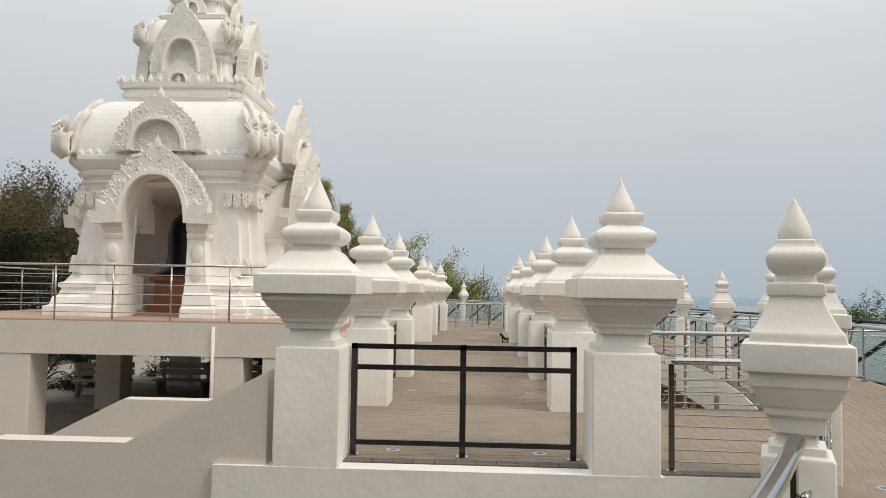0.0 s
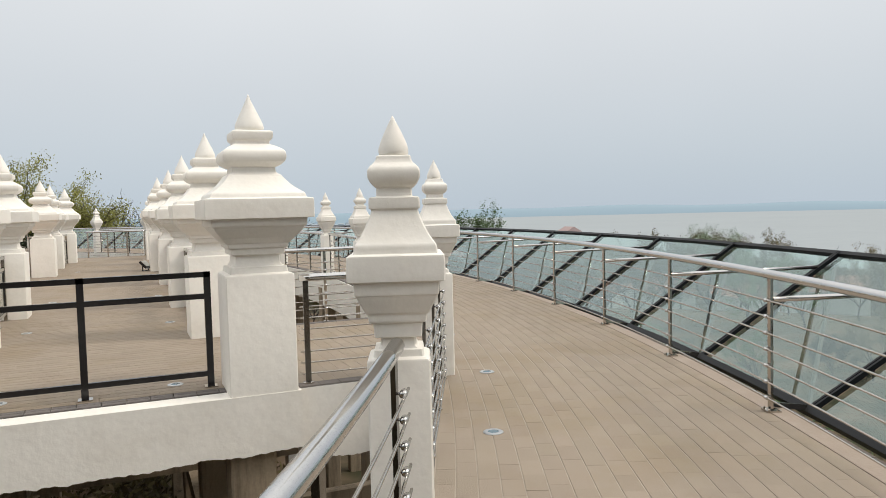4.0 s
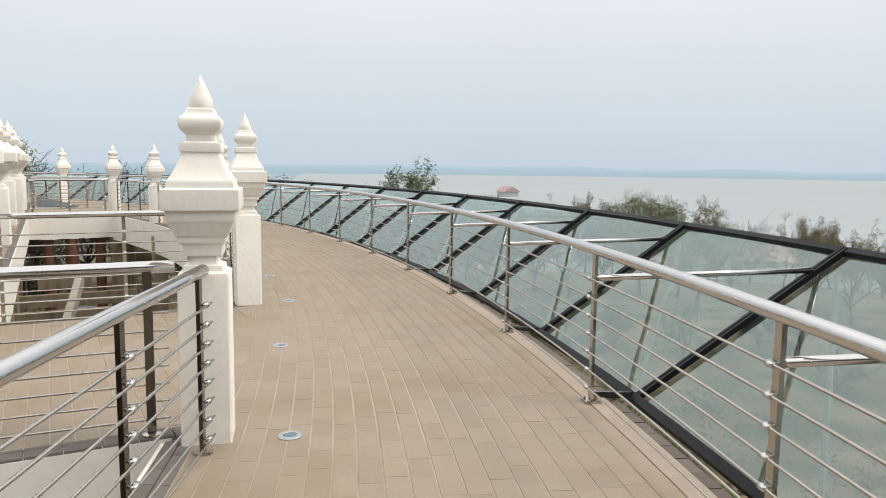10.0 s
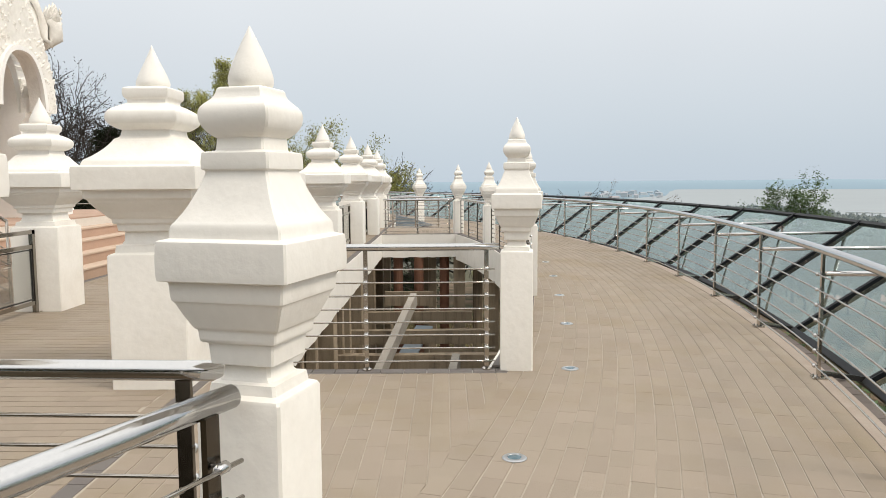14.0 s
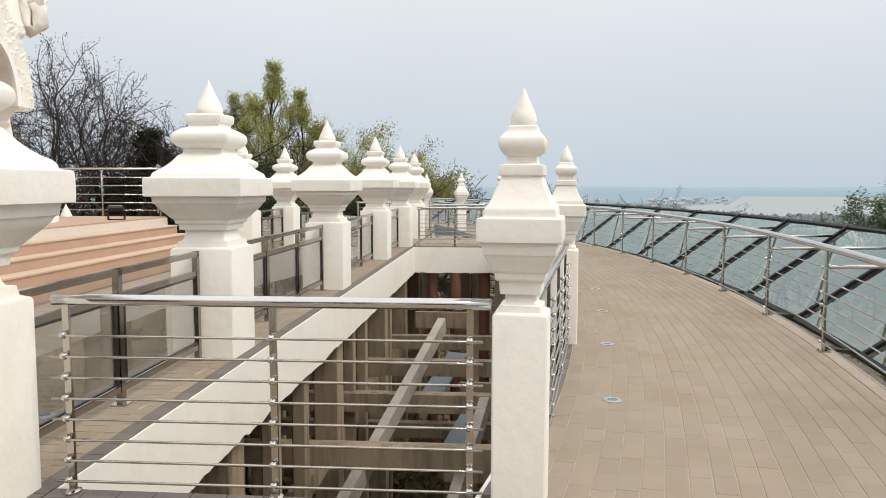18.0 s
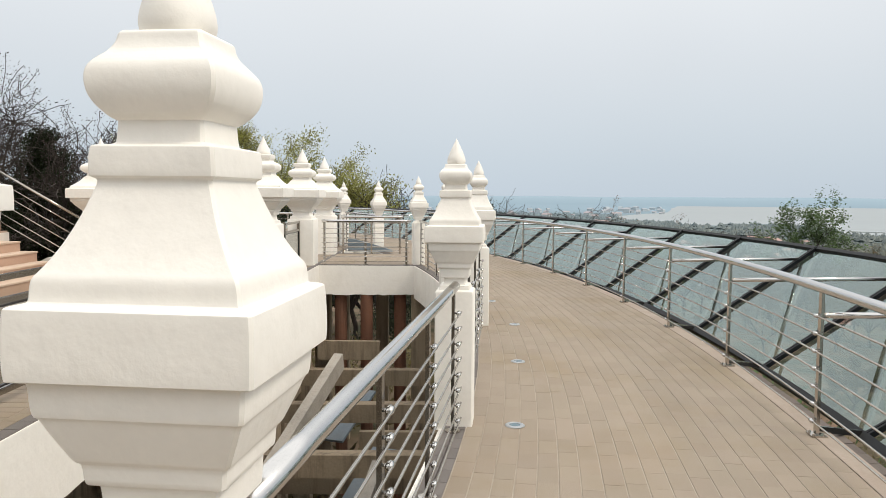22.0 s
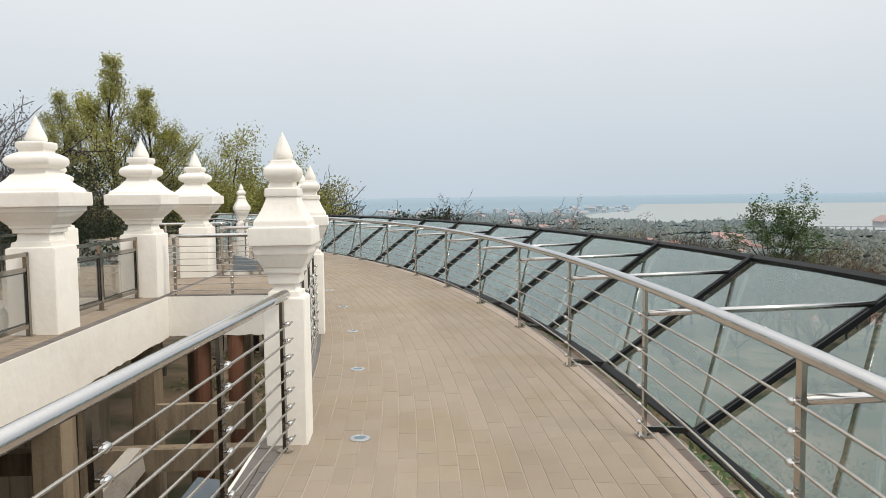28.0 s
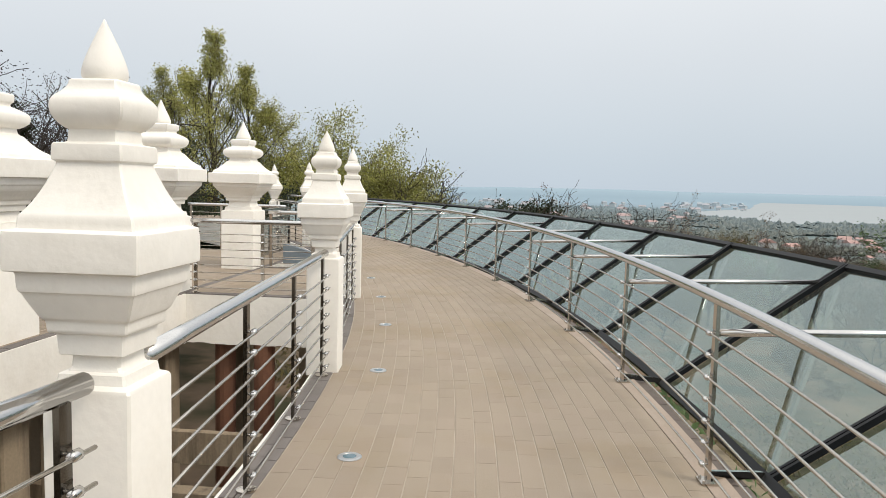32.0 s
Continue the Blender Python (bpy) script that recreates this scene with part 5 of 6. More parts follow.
            for i in range(7):
                lean = (i - 3) * 0.30
                hh = size * (0.46 - 0.045 * abs(i - 3))
                m = q @ Matrix.Translation((r1 + off * 0.7 + 0.02, -(r1 - off * 0.7) - 0.02, z1 - 0.08 * size)) @ pose(0, 0, 0, 0, 0, 45) @ pose(0, 0, 0, 0, math.degrees(lean), 0)
                k0 = len(bm.verts)
                lathe(bm, ((0.0, 0.08 * size), (hh * 0.4, 0.10 * size), (hh * 0.75, 0.055 * size), (hh, 0.003)), 6)
                bm.verts.ensure_lookup_table()
                for v in bm.verts[k0:]:
                    v.co = m @ v.co
            for i in range(5):
                leaflet(bm, q @ Matrix.Translation((r1 + off * 0.7, -(r1 - off * 0.7), z1)) @ pose(0, 0, 0, 0, 0, 45), (0, -rad * 1.1, 0.12 * size - 0.12 * size * i), 0.15 * size, 0.5 * (i % 2) - 0.25)
            part("crest", bm, CARVED, sc)
bm = bmesh.new(); box(bm, -1.95, 1.95, -1.95, 1.95, 0.005, 0.04)
part("inner_floor", bm, STEPTILE, shrine)
bm = bmesh.new(); box(bm, -2.0, 2.0, -2.0, 2.0, 3.02, 3.06)
part("inner_ceiling", bm, SHRINE, shrine)
bm = bmesh.new(); box(bm, -0.73, 0.73, 2.0, 2.1, 0.0, 3.1)
part("back_panel", bm, DARKWOOD, shrine)
bm = bmesh.new(); square_stack(bm, ((0, 0.75), (0.15, 0.75), (0.2, 0.62), (0.75, 0.6), (0.8, 0.7), (0.9, 0.7)))
ped = solid("statue_plinth", bm, PLINTH, "ochre plinth inside the shrine", "plinth")
ped.location = (SX - 0.2, SY - 0.1, PZ + 0.04)
bm = bmesh.new()
lathe(bm, ((0.9, 0.78), (1.0, 0.80), (1.1, 0.60), (1.4, 0.50), (2.0, 0.52), (2.3, 0.44), (2.5, 0.27), (2.58, 0.12), (2.62, 0.01)), 18)
st = solid("seated_statue", bm, STATUE, "dark seated statue on a plinth inside the shrine", "statue", smooth=True)
st.location = (SX - 0.2, SY - 0.1, PZ + 0.04)

# ---------------------------------------------------------------- lower court, small lamps
def bench(x, y, turn):
    t = thing("park_bench", "weathered wooden bench with a slatted back in the lower court", "bench", "benches in the court", at=(x, y, -1.5))
    t.rotation_euler[2] = radians(turn)
    for i in range(3):
        bm = bmesh.new(); box(bm, -0.8, 0.8, -0.2 + 0.15 * i, -0.07 + 0.15 * i, 0.42, 0.46)
        part("seat_slat", bm, WOOD, t)
    for i in range(2):
        bm = bmesh.new(); box(bm, -0.8, 0.8, 0.27, 0.31, 0.56 + 0.2 * i, 0.73 + 0.2 * i)
        part("back_slat", bm, WOOD, t)
    for s in (-0.65, 0.65):
        bm = bmesh.new(); box(bm, s - 0.04, s + 0.04, -0.2, 0.27, 0.0, 0.42)
        part("leg", bm, CONCGREY, t)
        bm = bmesh.new(); box(bm, s - 0.04, s + 0.04, 0.26, 0.32, 0.0, 0.95)
        part("back_post", bm, CONCGREY, t)


for x, y, tr in ((-9.0, 21.5, 20), (-6.9, 22.0, 0), (-5.0, 21.6, -15)):
    bench(x, y, tr)
for x, y in ((-9.7, 23.6), (-7.9, 24.4), (-6.4, 24.4), (-4.4, 24.6)):
    copy_thing(big, pose(x, y, -1.5))


def floodlight(x, y, z, turn):
    t = thing("floodlight", "small black floodlight on a bracket on the floor", "floodlight", "floodlights", at=(x, y, z))
    t.rotation_euler[2] = radians(turn)
    bm = bmesh.new(); box(bm, -0.16, 0.16, -0.03, 0.03, 0.0, 0.02); beam(bm, (-0.16, 0, 0.0), (-0.16, 0, 0.2), 0.02, 0.04, (1, 0, 0)); beam(bm, (0.16, 0, 0.0), (0.16, 0, 0.2), 0.02, 0.04, (1, 0, 0))
    part("bracket", bm, BLACK, t)
    bm = bmesh.new(); beam(bm, (0, -0.09, 0.10), (0, 0.10, 0.28), 0.30, 0.07, (0, -1, 1))
    part("housing", bm, BLACK, t)
    bm = bmesh.new(); beam(bm, (0, -0.10, 0.15), (0, 0.065, 0.305), 0.25, 0.01, (0, -1, 1))
    part("lens", bm, BACKPANEL, t, "pale glass front")


floodlight(2.5, 25.0, 0.0, 60)
floodlight(-2.35, 23.1, PZ, 200)
bm = bmesh.new(); plate(bm, ((3.6, 0.02), (4.9, 0.02), (4.9, 0.06), (4.3, 0.24), (3.6, 0.42)), 32.1, 32.2)
solid("stair_cover", bm, BLUEROOF, "blue-grey sloping cover over a stair", "stair cover")

# ---------------------------------------------------------------- trees and scrub
def sprout(segs, tips, p, d, length, r, level, rng, forks, turn, lift, wander=0.16):
    """One limb with its forks: segs gathers (points, radii), tips the places of leaves."""
    n = 4
    pts, rad = [p.copy()], [r]
    for i in range(n):
        d = (d + Vector((rng.gauss(0, 1), rng.gauss(0, 1), rng.gauss(0, 1))) * wander + Vector((0, 0, lift))).normalized()
        p = p + d * (length / n)
        pts.append(p.copy()); rad.append(r * (1 - 0.5 * (i + 1) / n))
    segs.append((pts, rad))
    if level == 0:
        tips += pts[1:]
        return
    if level == 1:
        tips += pts[3:]
    for k in range(forks):
        f = 1.0 if k == 0 else rng.uniform(0.3, 0.95)
        i = min(n - 1, int(f * n))
        q = pts[i].lerp(pts[i + 1], f * n - i)
        side = d.orthogonal().normalized()
        side.rotate(Matrix.Rotation(rng.uniform(0, 6.283), 3, d))
        ang = turn * rng.uniform(0.6, 1.25) * (0.6 if k == 0 else 1.0)
        sprout(segs, tips, q, (d * math.cos(ang) + side * math.sin(ang)).normalized(), length * rng.uniform(0.55, 0.8), rad[-1] * (0.95 if k == 0 else 0.75), level - 1, rng, forks, turn, lift, wander)


def leaves(verts, faces, centres, count, size, jitter, rng, narrow=0.5):
    for _ in range(count):
        c = centres[rng.randrange(len(centres))]
        p = c + Vector((rng.gauss(0, 1), rng.gauss(0, 1), rng.gauss(0, 0.8))) * jitter
        u = Vector((rng.gauss(0, 1), rng.gauss(0, 1), rng.gauss(0, 1))).normalized()
        v = u.orthogonal().normalized()
        s = size * rng.uniform(0.6, 1.35)
        k = len(verts)
        verts += [p - u * s, p - v * s * narrow, p + u * s, p + v * s * narrow]
        faces.append((k, k + 1, k + 2, k + 3))


def tree_meshes(seed, height, form, leaf_count, leaf_size, trunk=0.16, spread=0.5, tuft=0.16):
    """Wood and crown of one tree: form is spire, broad, round or airy."""
    rng = random.Random(seed)
    segs, tips = [], []
    if form == "spire":
        # a leader with steep side branches that shorten towards the tip
        n = 12
        axis = [Vector((0.10 * math.sin(i * 0.9 + seed), 0.10 * math.cos(i * 1.3 + seed), height * i / n)) for i in range(n + 1)]
        segs.append((axis, [trunk * (1 - 0.94 * i / n) for i in range(n + 1)]))
        for k in range(46):
            f = 0.16 + 0.82 * (k / 45) ** 0.85
            i = min(n - 1, int(f * n))
            q = axis[i].lerp(axis[i + 1], f * n - i)
            t = 2.4 * k + rng.uniform(-0.5, 0.5)
            w = height * spread * (1.06 - f) ** 0.8 * rng.uniform(0.55, 1.0)
            up = 0.62 + 1.1 * f
            sprout(segs, tips, q, Vector((math.cos(t), math.sin(t), up)).normalized(), w * 0.72, trunk * 0.34 * (1.1 - f), 2 if f < 0.8 else 1, rng, 3, 0.55, 0.05, 0.12)
        tips.append(axis[-1])
    else:
        h0 = height * {"broad": 0.20, "round": 0.24, "airy": 0.34}[form]
        pts = [Vector((0, 0, 0)), Vector((rng.uniform(-0.1, 0.1), rng.uniform(-0.1, 0.1), h0 * 0.5)), Vector((rng.uniform(-0.2, 0.2), rng.uniform(-0.2, 0.2), h0))]
        segs.append((pts, [trunk, trunk * 0.88, trunk * 0.8]))
        arms = 8 if form == "broad" else 5
        for k in range(arms if form == "broad" else arms + 1):
            t = 6.283 * k / arms + rng.uniform(-0.3, 0.3)
            out = spread * (0.12 if k == arms else (0.5, 1.0)[k % 2] * rng.uniform(0.8, 1.15) if form == "broad" else rng.uniform(0.7, 1.2))
            d = Vector((math.cos(t) * out, math.sin(t) * out, 1.0)).normalized()
            sprout(segs, tips, pts[-1].copy(), d, (height - h0) * (rng.uniform(0.44, 0.48) if form == "broad" else rng.uniform(0.40, 0.52)), trunk * (0.45 if form == "broad" else 0.62), 3, rng, 4 if form == "broad" else 3, {"broad": 0.82, "round": 0.7, "airy": 0.6}[form], 0.02 if form == "broad" else 0.05, 0.2 if form == "broad" else 0.16)
    bm = bmesh.new()
    for pts, rad in segs:
        tube(bm, pts, 0.1, 4 if rad[0] < trunk * 0.3 else 6, False, [max(r, 0.009 if form == "broad" else 0.007) for r in rad])
    wood = mesh("trunk", bm)
    verts, faces = [], []
    # leaves gather in tufts on part of the twigs, so that gaps stay open
    held = [c for c in tips if noise.noise(c * (9.0 / height)) > {"round": -0.4, "broad": -0.5}.get(form, -0.28)]
    leaves(verts, faces, held, leaf_count, leaf_size, tuft, rng)
    me = bpy.data.meshes.new("crown")
    me.from_pydata(verts, [], faces)
    f = height / max(v.z for v in verts)
    for m_ in (wood, me):
        m_.transform(Matrix.Diagonal((f, f, f, 1)))
    return wood, me


def plant(name, meshes, leaf, label, at, turn=0.0, scale=1.0, category="tree", group="trees on the slope"):
    t = thing(name, label, category, group, at=at)
    t.rotation_euler[2] = turn
    t.scale = (scale, scale, scale)
    part("trunk", meshes[0], BARK, t)
    me = meshes[1]
    if not me.materials:
        me.materials.append(leaf)
    c = new("crown", me)
    c.parent = t
    return t


def leafed(meshes, leaf):
    """A second set on the same wood with another foliage."""
    me = meshes[1].copy()
    me.materials.clear()
    me.materials.append(leaf)
    return meshes[0], me


def from_view(bearing, dist, top):
    """Place and height of a tree by bearing from the bend, distance, and height of its top."""
    x, y = 5.5 + dist * math.sin(radians(bearing)), 10 + dist * math.cos(radians(bearing))
    z = ground_z(x, y) - 0.3
    return (x, y, z), top - z


spire_tree = tree_meshes(3, 10, "spire", 23000, 0.038, 0.17, 0.42, 0.105)
dense_spire = tree_meshes(5, 10, "spire", 30000, 0.060, 0.22, 0.46, 0.18)
bare_tree = tree_meshes(11, 9, "broad", 18000, 0.029, 0.24, 0.85, 0.10)
bare_tree2 = tree_meshes(12, 7, "broad", 5200, 0.022, 0.11, 0.8, 0.08)
spring_tree = tree_meshes(37, 8, "round", 26000, 0.046, 0.16, 0.38, 0.22)
round_tree = tree_meshes(21, 8, "round", 14000, 0.052, 0.16, 0.85, 0.18)
thin_tree = tree_meshes(23, 8, "round", 6000, 0.060, 0.13, 0.8, 0.16)
airy_tree = tree_meshes(29, 8, "airy", 11000, 0.070, 0.12, 0.5, 0.17)
bush = tree_meshes(31, 4, "round", 15000, 0.045, 0.07, 1.3, 0.14)
thick_tree = tree_meshes(37, 8, "round", 30000, 0.072, 0.16, 0.8, 0.26)
olive_round, green_round = leafed(round_tree, LEAF_OLIVE), leafed(round_tree, LEAF_GREEN)
yellow_round, dark_round = leafed(round_tree, LEAF_YELLOW), leafed(thick_tree, LEAF_DARK)
yellow_spire, green_thin, olive_thin, red_thin = leafed(spire_tree, LEAF_YELLOW), leafed(thin_tree, LEAF_GREEN), leafed(thin_tree, LEAF_OLIVE), leafed(thin_tree, LEAF_RED)
dark_bush, olive_bush = leafed(bush, LEAF_DARK), leafed(bush, LEAF_OLIVE)
bare1, bare2 = leafed(bare_tree, TWIG), leafed(bare_tree2, TWIG)
KINDS = {
    "yspire": (yellow_spire, 10, "tall_tree", "tall spire-shaped tree with thin yellow-green leaves"),
    "dspire": (leafed(dense_spire, LEAF_DARK), 10, "evergreen_tree", "dense dark evergreen tree among bare trees"),
    "yround": (yellow_round, 8, "leafy_tree", "rounded tree with yellow-green spring leaves"),
    "spring": (leafed(spring_tree, LEAF_YELLOW), 8, "leafy_tree", "rounded tree with fine yellow-green spring leaves"),
    "oround": (olive_round, 8, "leafy_tree", "rounded tree with dry olive leaves"),
    "dround": (dark_round, 8, "leafy_tree", "dense dark green tree on the slope"),
    "ground": (green_round, 8, "leafy_tree", "rounded mid-green tree on the slope"),
    "gthin": (green_thin, 8, "leafy_tree", "thin-crowned green tree on the slope"),
    "green1": (leafed(airy_tree, LEAF_GREEN), 8, "leafy_tree", "airy green tree standing above the scrub"),
    "othin": (olive_thin, 8, "leafy_tree", "sparse olive-leaved tree on the slope"),
    "rthin": (red_thin, 8, "leafy_tree", "sparse tree with rusty leaves"),
    "bare1": (bare1, 9, "bare_tree", "leafless grey-brown tree with fine twigs"),
    "bare2": (bare2, 7, "bare_tree", "leafless grey tree with fine twigs"),
    "dbush": (dark_bush, 4, "bush", "dense dark green bush by the deck"),
    "obush": (olive_bush, 4, "bush", "dry olive bush on the slope"),
}


def grow(kind, bearing, dist, top, turn=0.0):
    ms, h, nm, label = KINDS[kind]
    at, tall = from_view(bearing, dist, top)
    s = tall / h
    return plant(nm, ms, None, label, at, turn, s, "bush" if "bush" in kind else "tree")


TREES = (
    # kind, bearing, distance, top height
    ("yspire", -17.8, 60, 11.9), ("yspire", -20.6, 58, 9.0), ("yspire", -15.7, 61, 9.8), ("spring", -10.4, 62, 7.3), ("spring", -11.7, 63, 7.0), ("spring", -9.3, 63, 6.2), ("spring", -12.9, 64, 6.4), ("spring", -8.5, 64, 5.0), ("bare2", -23.0, 50, 6.6), ("oround", -21.6, 54, 3.6),
    ("bare1", -28.4, 42, 9.3), ("bare1", -34.0, 43, 9.4), ("bare1", -39.0, 40, 9.0), ("bare1", -24.6, 47, 6.9), ("dspire", -27.0, 41, 5.0), ("dspire", -24.6, 43, 2.4), ("dspire", -29.6, 41, 2.2), ("dround", -33.0, 40, 1.2),
    ("bare2", -7.4, 62, 3.5), ("bare2", -2.7, 61, 2.9), ("dbush", 3.6, 74, 1.2), ("rthin", 5.4, 76, 2.0), ("dbush", 1.2, 72, 0.9), ("dbush", -5.4, 62, 1.2), ("dbush", -8.6, 58, 1.6), ("bare2", -6.1, 60, 3.8), ("bare2", 4.6, 74, 2.2),
    ("oround", -42, 36, 7.0), ("othin", -40.5, 33, 6.6), ("oround", -45.5, 37, 7.6), ("oround", -44, 35, 5.6), ("oround", -48, 33, 6.2), ("dround", -54, 30, 6.0), ("oround", -60, 32, 6.4), ("bare1", -45, 44, 8.5), ("dround", -66, 36, 6.8), ("oround", -72, 34, 6.0),
    ("dround", -20.0, 40, 3.8), ("dround", -14.0, 44, 3.2),
    # river side
    ("green1", 26.6, 80, 2.9), ("bare2", 10.0, 86, 1.2), ("rthin", 11.6, 92, 1.7), ("rthin", 18.4, 96, -0.4), ("bare2", 21.0, 84, -1.4),
    ("othin", 14.5, 90, -2.4), ("ground", 16.5, 95, -4.0), ("rthin", 30.5, 70, -3.0), ("othin", 35.5, 62, -2.2), ("oround", 37.5, 64, -2.2), ("rthin", 23.4, 84, -2.6),
    ("othin", 40.5, 62, -0.7), ("oround", 43.0, 66, -0.8), ("ground", 46.0, 68, -0.4), ("oround", 49.0, 68, -0.9), ("rthin", 53.0, 70, -2.2), ("ground", 51.0, 60, -2.6),
    ("oround", 59.0, 66, -2.4), ("othin", 62.0, 60, -2.2), ("ground", 66.0, 62, -2.6), ("oround", 70.0, 60, -2.4), ("oround", 76, 60, -2.6),
    ("rthin", 24.5, 74, -4.6), ("oround", 28.5, 66, -5.5), ("oround", 33.5, 52, -6.0), ("gthin", 41.5, 44, -5.4), ("ground", 52.0, 40, -6.0), ("oround", 60.0, 46, -6.0), ("ground", 70.0, 42, -6.6),
    ("obush", 20.0, 56, -6.4), ("obush", 30.0, 46, -6.6), ("obush", 46.0, 42, -7.0), ("dbush", 57.0, 46, -7.0), ("obush", 64.0, 38, -7.4), ("obush", 12.0, 70, -5.6), ("obush", 6.0, 66, -4.4), ("dbush", 80.0, 40, -7.2),
    ("obush", 38.0, 38, -6.6), ("rthin", 24.0, 62, -4.4), ("othin", 16.0, 66, -4.0),
    ("rthin", 25.4, 74, -2.4), ("bare2", 27.6, 72, -1.9), ("rthin", 29.4, 74, -2.2), ("rthin", 31.5, 72, -2.7), ("rthin", 33.4, 70, -2.6), ("oround", 35.0, 70, -3.0), ("rthin", 22.6, 78, -2.4), ("bare2", 20.4, 80, -0.8), ("rthin", 17.6, 84, -2.6), ("oround", 14.6, 86, -2.8),
    # unseen trees added behind the entrance: darker reflections, less low sky light
    ("dround", 158, 30, 12.0), ("dround", 168, 27, 11.0), ("oround", 176, 29, 12.5), ("dround", 184, 26, 11.0), ("dround", 192, 28, 12.0), ("dround", 201, 27, 11.5), ("oround", 211, 29, 12.0), ("dround", 222, 30, 11.0), ("dround", 234, 32, 12.0),
    # hedge behind the lower court
    ("dbush", -34.5, 19.0, 1.2), ("dbush", -41.0, 20.5, 1.3), ("dbush", -47.0, 21.5, 1.4), ("dbush", -52.0, 22.5, 1.3),
)
for i, (kind, b, dist, top) in enumerate(TREES):
    grow(kind, b, dist, top, i * 1.7)

srng = random.Random(19)
for i in range(26):
    b = 11 + 2.6 * i + srng.uniform(-1, 1)
    grow(srng.choice(("rthin", "rthin", "oround", "bare2", "othin")), b, srng.uniform(84, 130), srng.uniform(-6.0, -2.6), i * 2.3)

# mixed trees down the slope towards the plain
for i in range(64):
    b = 4 + 1.15 * i + srng.uniform(-1, 1)
    dist = srng.uniform(125, 300)
    x, y = 5.5 + dist * math.sin(radians(b)), 10 + dist * math.cos(radians(b))
    grow(srng.choice(("oround", "rthin", "ground", "oround", "othin", "rthin", "yround")), b, dist, ground_z(x, y) + srng.uniform(6.0, 10.5), i * 1.9)

# undergrowth under the glass and in the wells: tufts of leaves, too many to count
rng = random.Random(5)
verts, faces = [], []
cents = []
for _ in range(1400):
    a, r = rng.uniform(-34, 50), rng.uniform(38.9, 62)
    q = P(r, a)
    cents.append(Vector((q.x, q.y, ground_z(q.x, q.y) + abs(rng.gauss(0, 0.5)))))
for _ in range(260):
    q = Vector((rng.uniform(-0.2, 6.0), rng.uniform(12, 33), 0))
    cents.append(Vector((q.x, q.y, ground_z(q.x, q.y) + abs(rng.gauss(0.2, 0.7)))))
leaves(verts, faces, cents, 42000, 0.13, 0.42, rng, 0.4)
me = bpy.data.meshes.new("undergrowth"); me.from_pydata(verts, [], faces); me.materials.append(LEAF_OLIVE)
tagged(new("undergrowth", me), "dry olive and green undergrowth on the slope", "undergrowth", kind="stuff")
verts, faces, cents = [], [], []
for _ in range(420):
    a = rng.uniform(-30, 48)
    q = P(rng.uniform(38.85, 39.25), a)
    cents.append(Vector((q.x, q.y, -0.42 - abs(rng.gauss(0, 0.10)))))
leaves(verts, faces, cents, 9000, 0.05, 0.12, rng, 0.4)
me = bpy.data.meshes.new("creeper"); me.from_pydata(verts, [], faces); me.materials.append(LEAF_GREEN)
tagged(new("creeper", me), "green creeper and litter in the gap beside the deck", "creeper", kind="stuff")
bm = bmesh.new(); arc_slab(bm, R_OUT + 0.17, R_OUT + 0.75, -36, 50, -0.95, -0.55, 80)
solid("earth_ledge", bm, CONC, "brown earth ledge below the glass foot", "ledge", kind="structure")

# scattered woods and town on the plain, far below
verts, faces = [], []
for _ in range(52000):
    b, r = rng.uniform(-25, 75), 300 + 1380 * rng.random() ** 1.3
    if r > near_shore(b) * 0.93:
        continue
    x, y = 5 + r * math.sin(radians(b)), 10 + r * math.cos(radians(b))
    if noise.noise(Vector((x * 0.012, y * 0.012, 0))) < -0.15:
        continue
    z = ground_z(x, y)
    s = rng.uniform(1.6, 3.4) + 1.6 * smooth(500, 1100, r)
    k = len(verts)
    for j in range(5):
        t = 1.2566 * j + rng.random()
        verts.append((x + s * math.cos(t), y + s * math.sin(t), z + s * rng.uniform(0.2, 0.7)))
    verts.append((x + rng.uniform(-1, 1), y + rng.uniform(-1, 1), z + s * rng.uniform(0.9, 1.6)))
    verts.append((x, y, z - 0.5))
    for j in range(5):
        faces.append((k + j, k + (j + 1) % 5, k + 5)); faces.append((k + (j + 1) % 5, k + j, k + 6))


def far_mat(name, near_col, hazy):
    """Backdrop paint with haze put into its base colour: paler with distance across the plain."""
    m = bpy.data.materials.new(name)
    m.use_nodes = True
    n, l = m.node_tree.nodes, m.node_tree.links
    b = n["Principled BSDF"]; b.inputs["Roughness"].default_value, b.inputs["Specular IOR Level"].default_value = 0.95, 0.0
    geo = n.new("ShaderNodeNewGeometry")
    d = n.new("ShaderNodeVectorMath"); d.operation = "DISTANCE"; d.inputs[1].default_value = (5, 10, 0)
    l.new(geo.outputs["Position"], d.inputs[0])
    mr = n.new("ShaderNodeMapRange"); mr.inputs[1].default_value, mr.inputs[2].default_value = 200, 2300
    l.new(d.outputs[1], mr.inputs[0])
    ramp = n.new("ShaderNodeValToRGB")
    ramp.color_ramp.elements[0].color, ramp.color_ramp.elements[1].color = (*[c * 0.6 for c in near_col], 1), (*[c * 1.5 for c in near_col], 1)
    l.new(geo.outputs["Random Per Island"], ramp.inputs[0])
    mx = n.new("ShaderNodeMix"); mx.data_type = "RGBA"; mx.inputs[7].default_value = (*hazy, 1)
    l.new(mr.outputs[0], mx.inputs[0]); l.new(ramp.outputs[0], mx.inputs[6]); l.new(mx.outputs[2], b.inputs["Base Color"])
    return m


